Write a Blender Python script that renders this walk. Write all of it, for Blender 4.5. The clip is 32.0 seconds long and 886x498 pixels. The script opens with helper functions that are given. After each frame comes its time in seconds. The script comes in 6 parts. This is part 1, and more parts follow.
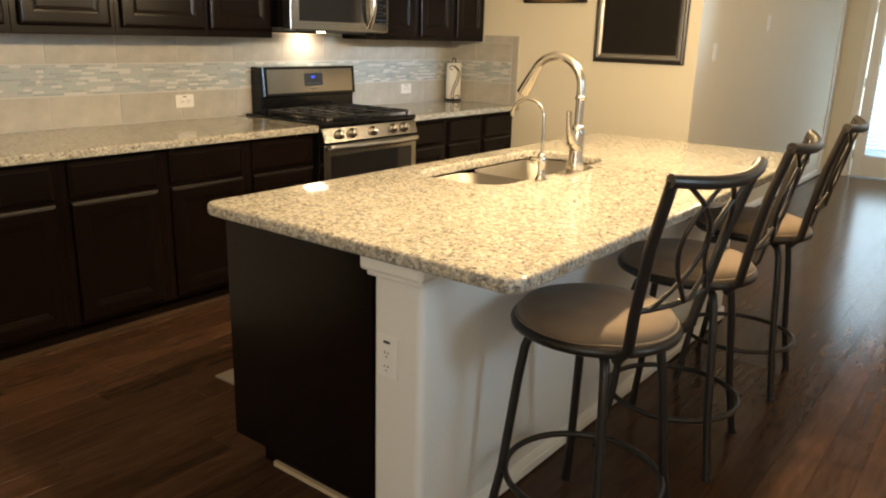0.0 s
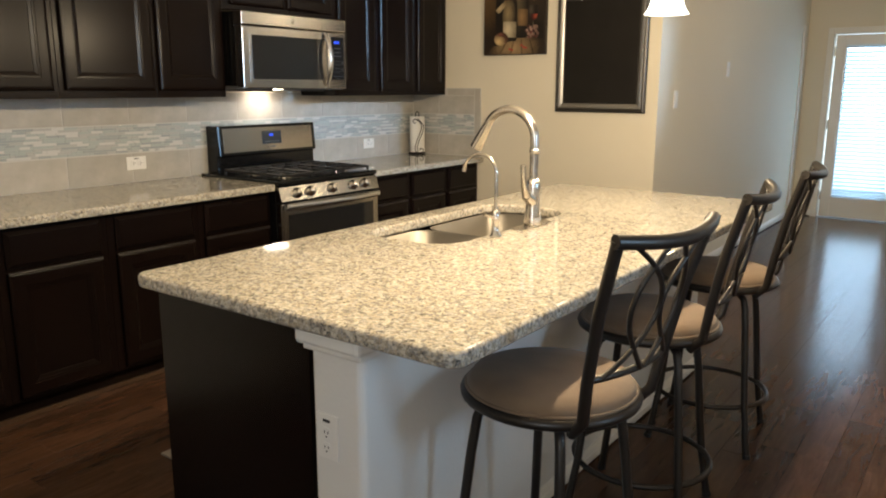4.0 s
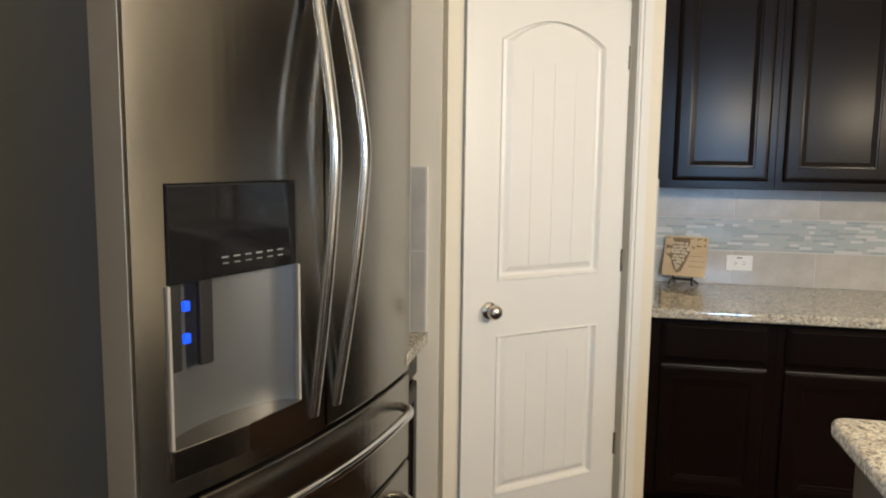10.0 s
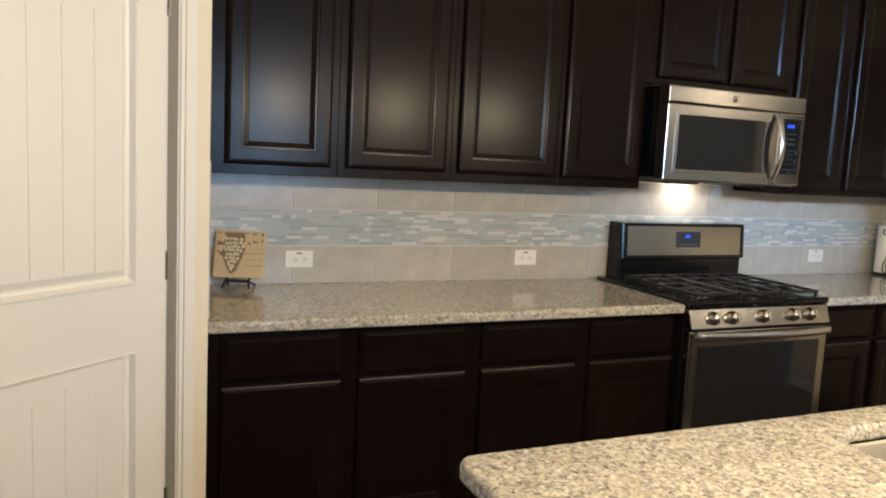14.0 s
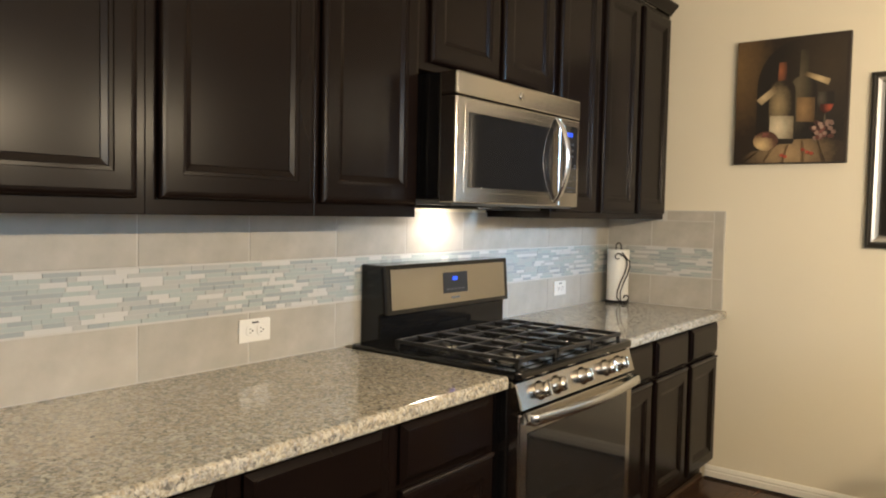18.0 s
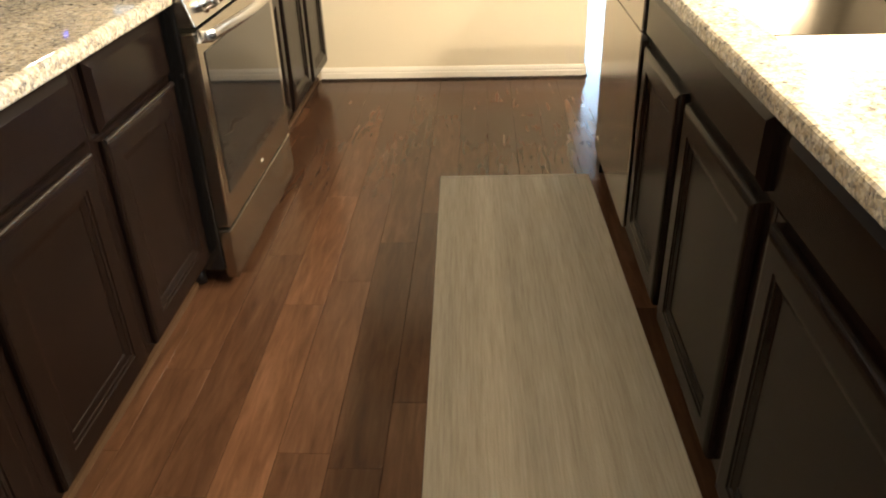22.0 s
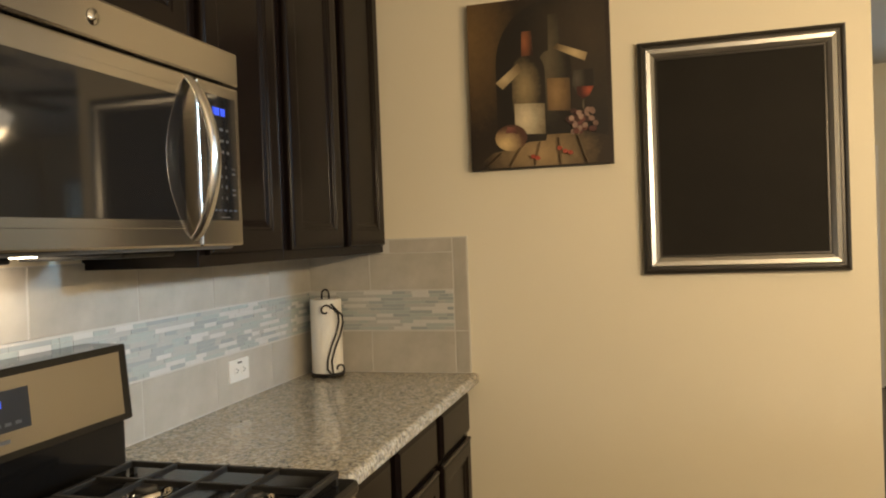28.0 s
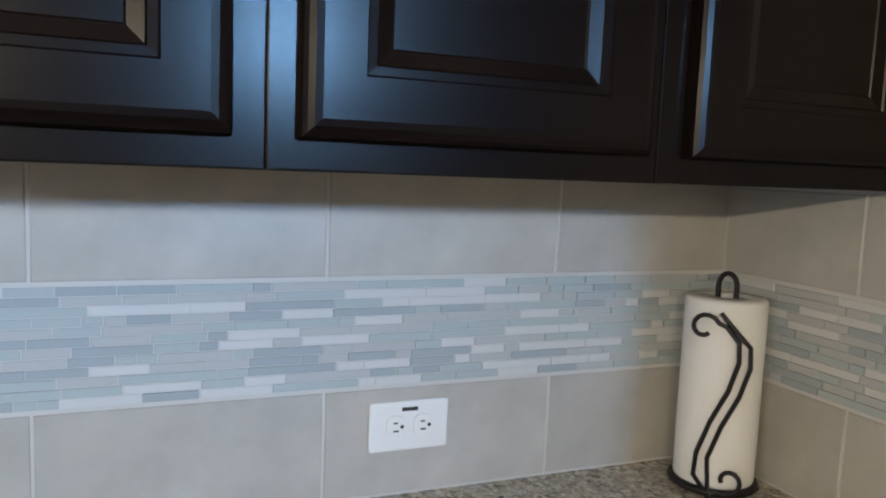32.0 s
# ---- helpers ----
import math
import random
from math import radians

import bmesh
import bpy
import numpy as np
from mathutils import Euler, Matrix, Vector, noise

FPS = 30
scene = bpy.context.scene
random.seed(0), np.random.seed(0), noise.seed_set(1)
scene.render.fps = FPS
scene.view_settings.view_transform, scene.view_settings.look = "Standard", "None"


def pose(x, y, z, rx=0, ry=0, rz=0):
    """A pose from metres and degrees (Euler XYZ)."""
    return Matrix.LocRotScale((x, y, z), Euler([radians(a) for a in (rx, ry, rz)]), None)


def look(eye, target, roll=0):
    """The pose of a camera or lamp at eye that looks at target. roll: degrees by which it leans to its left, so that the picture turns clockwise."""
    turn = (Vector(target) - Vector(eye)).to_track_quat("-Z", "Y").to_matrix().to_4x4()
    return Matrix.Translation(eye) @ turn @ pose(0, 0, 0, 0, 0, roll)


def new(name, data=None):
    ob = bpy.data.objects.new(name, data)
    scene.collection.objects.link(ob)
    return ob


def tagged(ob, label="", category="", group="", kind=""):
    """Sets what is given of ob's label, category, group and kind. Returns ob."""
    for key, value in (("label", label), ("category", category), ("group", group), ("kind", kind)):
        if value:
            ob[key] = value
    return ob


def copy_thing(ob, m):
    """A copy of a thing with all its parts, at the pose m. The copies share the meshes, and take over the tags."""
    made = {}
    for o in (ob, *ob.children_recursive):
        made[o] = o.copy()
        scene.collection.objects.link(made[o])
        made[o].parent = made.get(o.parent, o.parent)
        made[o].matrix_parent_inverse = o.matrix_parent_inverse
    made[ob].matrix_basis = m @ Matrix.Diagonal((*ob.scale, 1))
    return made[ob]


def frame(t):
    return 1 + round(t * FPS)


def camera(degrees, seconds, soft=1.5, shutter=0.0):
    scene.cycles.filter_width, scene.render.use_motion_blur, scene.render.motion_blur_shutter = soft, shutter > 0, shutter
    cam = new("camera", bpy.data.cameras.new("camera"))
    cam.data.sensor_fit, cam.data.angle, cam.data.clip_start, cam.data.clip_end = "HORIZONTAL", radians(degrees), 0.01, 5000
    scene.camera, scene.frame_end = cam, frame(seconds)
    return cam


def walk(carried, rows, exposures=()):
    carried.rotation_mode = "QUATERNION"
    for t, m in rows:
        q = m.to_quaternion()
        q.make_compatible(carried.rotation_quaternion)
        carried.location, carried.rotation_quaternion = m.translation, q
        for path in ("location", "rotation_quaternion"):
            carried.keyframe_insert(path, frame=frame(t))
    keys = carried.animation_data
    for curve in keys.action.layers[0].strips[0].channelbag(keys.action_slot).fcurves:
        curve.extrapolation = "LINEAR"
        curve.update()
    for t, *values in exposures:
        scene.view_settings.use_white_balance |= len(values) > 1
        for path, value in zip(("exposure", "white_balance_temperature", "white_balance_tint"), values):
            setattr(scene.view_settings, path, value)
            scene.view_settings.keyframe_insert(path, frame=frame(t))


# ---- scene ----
# Camera and walk
cam = camera(60.8, 32.0, soft=2.0)
PATH = [
    (0, (3.964, -5.164, 1.434), (2.789, -3.64, 0.889), 1.6),
    (0.5, (3.965, -5.158, 1.441), (2.831, -3.593, 0.925), 1.9),
    (1, (3.966, -5.152, 1.441), (2.877, -3.55, 0.944), 1.6),
    (1.5, (3.981, -5.148, 1.444), (2.935, -3.514, 0.956), 1.3),
    (2, (3.996, -5.148, 1.444), (2.988, -3.49, 0.957), 0.8),
    (2.5, (3.998, -5.142, 1.44), (3.009, -3.473, 0.955), 0.5),
    (4.5, (3.940, -4.936, 1.462), (2.677, -3.428, 1.098), 0.0),
    (5, (3.899, -4.864, 1.502), (2.520, -3.443, 1.222), 0.1),
    (5.5, (3.820, -4.777, 1.490), (2.349, -3.430, 1.329), 0.9),
    (6, (3.72, -4.703, 1.494), (2.189, -3.42, 1.393), 1.2),
    (6.5, (3.638, -4.569, 1.477), (2.033, -3.38, 1.363), 1.1),
    (7, (3.612, -4.442, 1.475), (1.904, -3.415, 1.315), 0.1),
    (7.5, (3.571, -4.368, 1.471), (1.753, -3.557, 1.278), -0.9),
    (8, (3.563, -4.414, 1.515), (1.668, -3.824, 1.268), -0.1),
    (8.5, (3.583, -4.439, 1.527), (1.626, -4.115, 1.269), 0.2),
    (9, (3.613, -4.367, 1.522), (1.629, -4.39, 1.269), -0.7),
    (9.5, (3.676, -4.319, 1.49), (1.715, -4.639, 1.261), -0.3),
    (10, (3.868, -4.371, 1.526), (1.923, -4.764, 1.279), 0.7),
    (10.5, (4.021, -4.431, 1.54), (2.064, -4.751, 1.281), 1.6),
    (11, (3.977, -4.422, 1.515), (2.002, -4.624, 1.276), 1.9),
    (11.5, (3.88, -4.382, 1.518), (1.893, -4.415, 1.291), 1.7),
    (12, (3.785, -4.338, 1.507), (1.799, -4.23, 1.297), 1.3),
    (12.5, (3.66, -4.309, 1.478), (1.691, -4.026, 1.271), 1.1),
    (13, (3.567, -4.396, 1.501), (1.654, -3.865, 1.263), 2.3),
    (13.5, (3.421, -4.415, 1.5), (1.565, -3.713, 1.254), 2.9),
    (15.5, (2.648, -4.329, 1.418), (0.914, -3.354, 1.218), 2.0),
    (16, (2.484, -4.301, 1.416), (0.819, -3.211, 1.222), 1.8),
    (16.5, (2.37, -4.24, 1.416), (0.756, -3.071, 1.239), 1.2),
    (17, (2.276, -4.171, 1.428), (0.717, -2.928, 1.267), 0.7),
    (17.5, (2.09, -4.136, 1.436), (0.677, -2.727, 1.294), 1.0),
    (18, (1.949, -4.081, 1.414), (0.725, -2.502, 1.313), 1.2),
    (18.5, (1.82, -4.072, 1.411), (0.836, -2.333, 1.327), 1.5),
    (19, (1.68, -4.062, 1.405), (0.989, -2.189, 1.28), 2.3),
    (19.5, (1.557, -4.058, 1.385), (1.183, -2.111, 1.125), 2.7),
    (20, (1.539, -4.065, 1.346), (1.346, -2.132, 0.871), 1.5),
    (20.5, (1.533, -4.085, 1.322), (1.431, -2.208, 0.639), 0.6),
    (21, (1.539, -4.105, 1.311), (1.436, -2.294, 0.469), -0.9),
    (21.5, (1.526, -4.133, 1.302), (1.425, -2.373, 0.357), -1.7),
    (22, (1.526, -4.148, 1.286), (1.421, -2.418, 0.289), -1.9),
    (22.5, (1.518, -4.143, 1.304), (1.412, -2.397, 0.335), -2.1),
    (23, (1.519, -4.099, 1.313), (1.408, -2.275, 0.499), -2.1),
    (23.5, (1.516, -4.072, 1.343), (1.406, -2.183, 0.696), -1.9),
    (24, (1.513, -4.05, 1.373), (1.4, -2.109, 0.903), -1.7),
    (24.5, (1.51, -4.034, 1.4), (1.379, -2.061, 1.102), -1.4),
    (25, (1.514, -4.024, 1.421), (1.352, -2.039, 1.238), -1.1),
    (25.5, (1.54, -4.004, 1.415), (1.335, -2.019, 1.279), -1.5),
    (26, (1.598, -3.94, 1.409), (1.295, -1.968, 1.273), -2.4),
    (26.5, (1.622, -3.752, 1.42), (1.181, -1.805, 1.299), -2.8),
    (28.5, (1.269, -2.513, 1.44), (0.628, -0.619, 1.422), -1.5),
    (29, (1.161, -2.252, 1.425), (0.325, -0.437, 1.346), -1.2),
    (29.5, (1.062, -2.012, 1.434), (0.151, -0.237, 1.283), -0.3),
    (30, (1.105, -1.770, 1.430), (0.027, -0.091, 1.286), -0.5),
    (30.5, (1.066, -1.570, 1.448), (-0.134, 0.028, 1.299), 0.5),
    (31, (1.042, -1.324, 1.427), (-0.376, 0.081, 1.299), 1.0),
    (31.5, (0.990, -1.122, 1.417), (-0.636, 0.047, 1.223), 2.0),
    (32, (1.022, -0.944, 1.402), (-0.812, -0.197, 1.182), 2.3),
]
EXPOSURES = [(0, 0.3, 7200, 10), (1, 0.15, 6750, 10), (2, 0.08, 6300, 10), (5, 0.1, 6150, 10), (7, 0.15, 6050, 10), (8, 0.12, 5900, 10), (9, 0.04, 5700, 10), (10, 0.15, 5500, 10), (13, 0.0, 5750, 10), (16, 0.4, 5800, 10), (17, 0.42, 5800, 10), (18, 0.5, 6000, 10), (19, 0.25, 6100, 10), (20, 0.0, 5900, 10), (20.5, 0.55, 6000, 10), (21, 1.1, 6000, 10), (21.5, 1.45, 6000, 10), (22, 1.65, 6100, 10), (22.5, 1.65, 6100, 10), (23, 1.5, 6000, 10), (23.5, 0.9, 5950, 10), (24, 0.4, 6050, 10), (25, -0.1, 6250, 10), (26, -0.35, 6300, 10), (27, 0.0, 6600, 10), (28.5, 0.05, 7300, 10), (29.5, 0.1, 7100, 10), (30, 0.08, 6700, 10), (31, 0.2, 6050, 10), (32, 0.1, 5400, 10)]
walk(cam, [(t, look(eye, target, roll)) for t, eye, target, roll in PATH], EXPOSURES)

# World and large lights
world = bpy.data.worlds.new("world")
scene.world = world
world.use_nodes = True
wn = world.node_tree.nodes
sky = wn.new("ShaderNodeTexSky")
sky.sky_type, sky.sun_disc, sky.sun_elevation, sky.sun_rotation = "NISHITA", False, radians(22), radians(200)
wn["Background"].inputs["Strength"].default_value = 0.06
world.node_tree.links.new(sky.outputs[0], wn["Background"].inputs["Color"])


def area_lamp(name, place, toward, w, h, watts, colour, spread=180):
    d = bpy.data.lights.new(name, "AREA")
    d.shape, d.size, d.size_y, d.energy, d.color = "RECTANGLE", w, h, watts, colour
    d.spread = radians(spread)
    ob = new(name, d)
    ob.matrix_world = look(place, Vector(place) + Vector(toward))
    return ob


def point_lamp(name, place, watts, colour, size):
    d = bpy.data.lights.new(name, "POINT")
    d.energy, d.color, d.shadow_soft_size = watts, colour, size
    ob = new(name, d)
    ob.location = place
    return ob


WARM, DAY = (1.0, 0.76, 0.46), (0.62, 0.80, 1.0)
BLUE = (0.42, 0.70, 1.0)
PENDANTS = [(2.755, -3.362), (2.757, -2.545), (2.760, -1.755)]
for px, py in PENDANTS:
    point_lamp("pendant_bulb", (px, py, 1.825), 50, WARM, 0.022)
point_lamp("fan_bulb", (4.07, 1.4, 2.33), 17, WARM, 0.10)
area_lamp("microwave_bulb", (0.10, -1.645, 1.425), (-0.15, 0, -1), 0.16, 0.06, 1.1, (1.0, 0.80, 0.60))
# daylight through the far windows and the patio door
for wx in (3.78, 4.82, 5.84):
    area_lamp("window_daylight", (wx, 4.78, 1.62), (0, -1, 0), 0.78, 1.30, 8, DAY)
area_lamp("door_daylight", (2.77, 4.74, 1.1), (0, -1, 0), 0.6, 1.6, 16, DAY)
# unseen east windows, placed from the blue reflections on the cabinet doors
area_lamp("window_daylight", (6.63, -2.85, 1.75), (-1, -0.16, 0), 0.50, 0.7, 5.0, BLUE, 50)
# beam narrowed and aimed at the wall cabinets, keeping the hall wall dark
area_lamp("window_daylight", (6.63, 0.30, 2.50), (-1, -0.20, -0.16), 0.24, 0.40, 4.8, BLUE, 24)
# fill light for the half-wall's end, in an unseen south window added for it
area_lamp("window_daylight", (4.75, -7.36, 1.75), (0, 1, 0), 1.0, 1.1, 34, (0.86, 0.93, 1.0))

# Materials


def mat(name, colour=(0.5, 0.5, 0.5), rough=0.5, metal=0.0, spec=0.5):
    m = bpy.data.materials.new(name)
    m.use_nodes = True
    b = m.node_tree.nodes["Principled BSDF"]
    b.inputs["Base Color"].default_value = (*colour, 1)
    b.inputs["Roughness"].default_value = rough
    b.inputs["Metallic"].default_value = metal
    b.inputs["Specular IOR Level"].default_value = spec
    return m


def node(m, kind, **values):
    n = m.node_tree.nodes.new(kind)
    for key, v in values.items():
        n.inputs[key.replace("_", " ")].default_value = v
    return n


def link(m, a, b):
    m.node_tree.links.new(a, b)


def shader(m):
    return m.node_tree.nodes["Principled BSDF"]


def coords(m, scale=(1, 1, 1), rot=(0, 0, 0)):
    g = m.node_tree.nodes.new("ShaderNodeTexCoord")
    p = node(m, "ShaderNodeMapping")
    p.inputs["Scale"].default_value = scale
    p.inputs["Rotation"].default_value = rot
    link(m, g.outputs["Object"], p.inputs["Vector"])
    return p.outputs[0]


def noise_tex(m, vec, scale, detail=4.0, rough=0.55):
    n = node(m, "ShaderNodeTexNoise", Scale=scale, Detail=detail, Roughness=rough)
    link(m, vec, n.inputs["Vector"])
    return n.outputs["Fac"]


def ramp(m, fac, stops, constant=False):
    r = m.node_tree.nodes.new("ShaderNodeValToRGB")
    e = r.color_ramp.elements
    if constant:
        r.color_ramp.interpolation = "CONSTANT"
    while len(e) < len(stops):
        e.new(0.5)
    for el, (p, c) in zip(e, stops):
        el.position, el.color = p, (*c, 1)
    link(m, fac, r.inputs[0])
    return r.outputs[0]


def mix(m, fac, a, b, blend="MIX"):
    n = m.node_tree.nodes.new("ShaderNodeMix")
    n.data_type, n.blend_type = "RGBA", blend
    for sock, v in ((n.inputs["Factor"], fac), (n.inputs[6], a), (n.inputs[7], b)):
        if isinstance(v, (int, float)):
            sock.default_value = v
        elif isinstance(v, tuple):
            sock.default_value = (*v, 1)
        else:
            link(m, v, sock)
    return n.outputs[2]


def to_range(m, fac, lo, hi):
    n = m.node_tree.nodes.new("ShaderNodeMapRange")
    n.inputs["To Min"].default_value, n.inputs["To Max"].default_value = lo, hi
    link(m, fac, n.inputs["Value"])
    return n.outputs[0]


def bump(m, height, strength, dist=0.002):
    n = node(m, "ShaderNodeBump", Strength=strength, Distance=dist)
    link(m, height, n.inputs["Height"])
    link(m, n.outputs[0], shader(m).inputs["Normal"])


def rand(m):
    return m.node_tree.nodes.new("ShaderNodeObjectInfo").outputs["Random"]


def paint(name, colour, rough, orange=0.12, scale=140.0):
    m = mat(name, colour, rough)
    v = coords(m)
    big, fine = noise_tex(m, v, 1.3, 3), noise_tex(m, v, scale, 3)
    link(m, mix(m, to_range(m, big, 0.0, 0.22), colour, tuple(c * 0.86 for c in colour)), shader(m).inputs["Base Color"])
    bump(m, fine, orange, 0.003)
    return m


M_WALL = paint("beige_wall_paint", (0.78, 0.72, 0.585), 0.75, 0.14, 110)
M_CEIL = paint("ceiling_paint", (0.66, 0.64, 0.60), 0.85, 0.5, 70)
M_TRIM = paint("white_trim_paint", (0.80, 0.78, 0.73), 0.35, 0.03)
M_PONY = paint("white_wall_paint", (0.76, 0.75, 0.72), 0.55, 0.3, 60)


def wood_dark():
    m = mat("espresso_wood", (0.012, 0.008, 0.007), 0.24, 0, 0.12)
    g = noise_tex(m, coords(m), 1.2, 2, 0.5)
    link(m, ramp(m, g, [(0.3, (0.0060, 0.0036, 0.0030)), (0.8, (0.0078, 0.0046, 0.0038))]), shader(m).inputs["Base Color"])
    return m


M_ESP = wood_dark()
# glossier than the doors, to give their top edges a bright line
M_BEAD = mat("glossy_bead", (0.011, 0.007, 0.006), 0.30, 0, 0.5)


def granite():
    m = mat("speckled_granite", (0.5, 0.45, 0.35), 0.05)
    v = coords(m)
    warp = node(m, "ShaderNodeTexNoise", Scale=60.0, Detail=2.0)
    link(m, v, warp.inputs["Vector"])
    vm = m.node_tree.nodes.new("ShaderNodeVectorMath")
    vm.operation = "MULTIPLY_ADD"
    vm.inputs[1].default_value = (0.012, 0.012, 0.012)
    link(m, warp.outputs["Color"], vm.inputs[0])
    link(m, v, vm.inputs[2])

    def cells(scale, stops):
        vo = node(m, "ShaderNodeTexVoronoi", Scale=scale, Randomness=1.0)
        link(m, vm.outputs[0], vo.inputs["Vector"])
        sep = m.node_tree.nodes.new("ShaderNodeSeparateColor")
        link(m, vo.outputs["Color"], sep.inputs[0])
        return ramp(m, sep.outputs[0], stops, True)

    big = cells(104.0, [(0.0, (0.085, 0.083, 0.080)), (0.12, (0.23, 0.225, 0.215)), (0.28, (0.32, 0.275, 0.205)), (0.44, (0.50, 0.445, 0.34)), (0.66, (0.66, 0.62, 0.53)), (0.86, (0.40, 0.39, 0.37))])
    fine = cells(215.0, [(0.0, (0.09, 0.088, 0.085)), (0.12, (0.25, 0.225, 0.185)), (0.30, (0.41, 0.36, 0.275)), (0.58, (0.56, 0.52, 0.435)), (0.88, (0.34, 0.33, 0.315))])
    w = noise_tex(m, v, 30, 3)
    link(m, mix(m, to_range(m, w, 0.15, 0.85), big, fine), shader(m).inputs["Base Color"])
    return m


M_GRAN = granite()


def floor_wood():
    m = mat("dark_hardwood", (0.07, 0.03, 0.017), 0.25, 0, 0.18)
    r = rand(m)
    v = coords(m, (7, 0.9, 7))
    n = node(m, "ShaderNodeTexNoise", Scale=5.0, Detail=7.0, Roughness=0.62, Distortion=0.6)
    n.noise_dimensions = "4D"
    link(m, v, n.inputs["Vector"])
    link(m, to_range(m, r, 0, 40), n.inputs["W"])
    grain = ramp(m, n.outputs["Fac"], [(0.22, (0.030, 0.0155, 0.0095)), (0.5, (0.060, 0.031, 0.0185)), (0.78, (0.096, 0.052, 0.032))])
    tone = ramp(m, r, [(0.0, (0.78, 0.76, 0.75)), (0.5, (1.0, 0.98, 0.96)), (1.0, (1.30, 1.25, 1.20))])
    link(m, mix(m, 1.0, grain, tone, "MULTIPLY"), shader(m).inputs["Base Color"])
    link(m, to_range(m, noise_tex(m, coords(m, (3, 1, 1)), 9, 4), 0.13, 0.24), shader(m).inputs["Roughness"])
    bump(m, n.outputs["Fac"], 0.02, 0.001)
    return m


M_FLOOR = floor_wood()
M_GAP = mat("floor_gap", (0.008, 0.005, 0.004), 0.8)


def steel(name, colour, rough, axis):
    m = mat(name, colour, rough, 1.0)
    s = [260, 260, 260]
    s[axis] = 2.5
    n = noise_tex(m, coords(m, tuple(s)), 1.0, 3)
    link(m, to_range(m, n, rough * 0.95, rough * 1.05), shader(m).inputs["Roughness"])
    if axis == 2 and rough == 0.22:
        tg = m.node_tree.nodes.new("ShaderNodeTangent")
        tg.direction_type, tg.axis = "RADIAL", "Z"
        link(m, tg.outputs[0], shader(m).inputs["Tangent"])
        shader(m).inputs["Anisotropic"].default_value = 0.7
        shader(m).inputs["Anisotropic Rotation"].default_value = 0.25
    return m


M_STEEL = steel("brushed_steel_level", (0.40, 0.375, 0.34), 0.19, 1)
M_STEELX = steel("brushed_steel_cross", (0.40, 0.375, 0.34), 0.19, 0)
M_STEELZ = steel("brushed_steel_upright", (0.33, 0.315, 0.285), 0.22, 2)
M_HANDLE = steel("handle_steel", (0.58, 0.58, 0.57), 0.24, 2)
M_RECESS = mat("pale_recess", (0.17, 0.175, 0.18), 0.42, 0.6)
M_NICKEL = mat("satin_nickel", (0.60, 0.56, 0.50), 0.22, 1.0)
M_CHROME = mat("polished_steel", (0.68, 0.67, 0.65), 0.10, 1.0)
# dark grey enamel with the window's bluish light put into the colour
M_SIDE = paint("blue_lit_side_panel", (0.11, 0.135, 0.18), 0.32, 0.1, 200)
M_EDGE = mat("door_edge_steel", (0.46, 0.44, 0.41), 0.45, 0.3)
M_SHOE = paint("stained_shoe", (0.07, 0.042, 0.024), 0.4, 0.05)
M_GREY = paint("grey_enamel", (0.10, 0.105, 0.11), 0.4, 0.1, 200)
M_BLACK = mat("black_enamel", (0.006, 0.006, 0.0065), 0.14, 0, 0.35)
M_BLACKM = mat("black_plastic", (0.014, 0.014, 0.015), 0.42)
M_GLASSB = mat("black_glass", (0.012, 0.012, 0.013), 0.05)
M_IRON = paint("cast_iron", (0.010, 0.0095, 0.009), 0.42, 0.25, 300)
M_WIRE = mat("black_wire", (0.014, 0.012, 0.012), 0.4, 0.4)
M_BRONZE = paint("bronze_metal", (0.035, 0.030, 0.026), 0.38, 0.1, 220)
shader(M_BRONZE).inputs["Metallic"].default_value = 0.55
M_WHITE = mat("white_plastic", (0.80, 0.79, 0.76), 0.35)
M_SLOT = mat("dark_slot", (0.03, 0.03, 0.03), 0.6)
M_PAPER = paint("paper_towel", (0.84, 0.83, 0.80), 0.9, 0.5, 260)


def cloth(name, a, b, rough, scale):
    m = mat(name, a, rough)
    n = noise_tex(m, coords(m), scale, 5)
    link(m, mix(m, n, a, b), shader(m).inputs["Base Color"])
    shader(m).inputs["Sheen Weight"].default_value = 0.12
    bump(m, noise_tex(m, coords(m), 420, 3), 0.3, 0.001)
    return m


M_SUEDE = cloth("brown_suede", (0.110, 0.074, 0.047), (0.205, 0.142, 0.088), 0.85, 9)


def rug():
    m = mat("woven_rug", (0.3, 0.27, 0.2), 0.9)
    n = noise_tex(m, coords(m, (42, 1.6, 1)), 3, 5, 0.7)
    c = ramp(m, n, [(0.3, (0.23, 0.21, 0.18)), (0.5, (0.29, 0.268, 0.232)), (0.7, (0.345, 0.322, 0.282))])
    w = noise_tex(m, coords(m, (9, 0.15, 1)), 1.0, 2)
    link(m, mix(m, 1.0, c, ramp(m, w, [(0.35, (0.82, 0.82, 0.82)), (0.65, (1.12, 1.11, 1.10))]), "MULTIPLY"), shader(m).inputs["Base Color"])
    bump(m, noise_tex(m, coords(m, (300, 90, 1)), 1, 2), 0.5, 0.002)
    return m


M_RUG = rug()


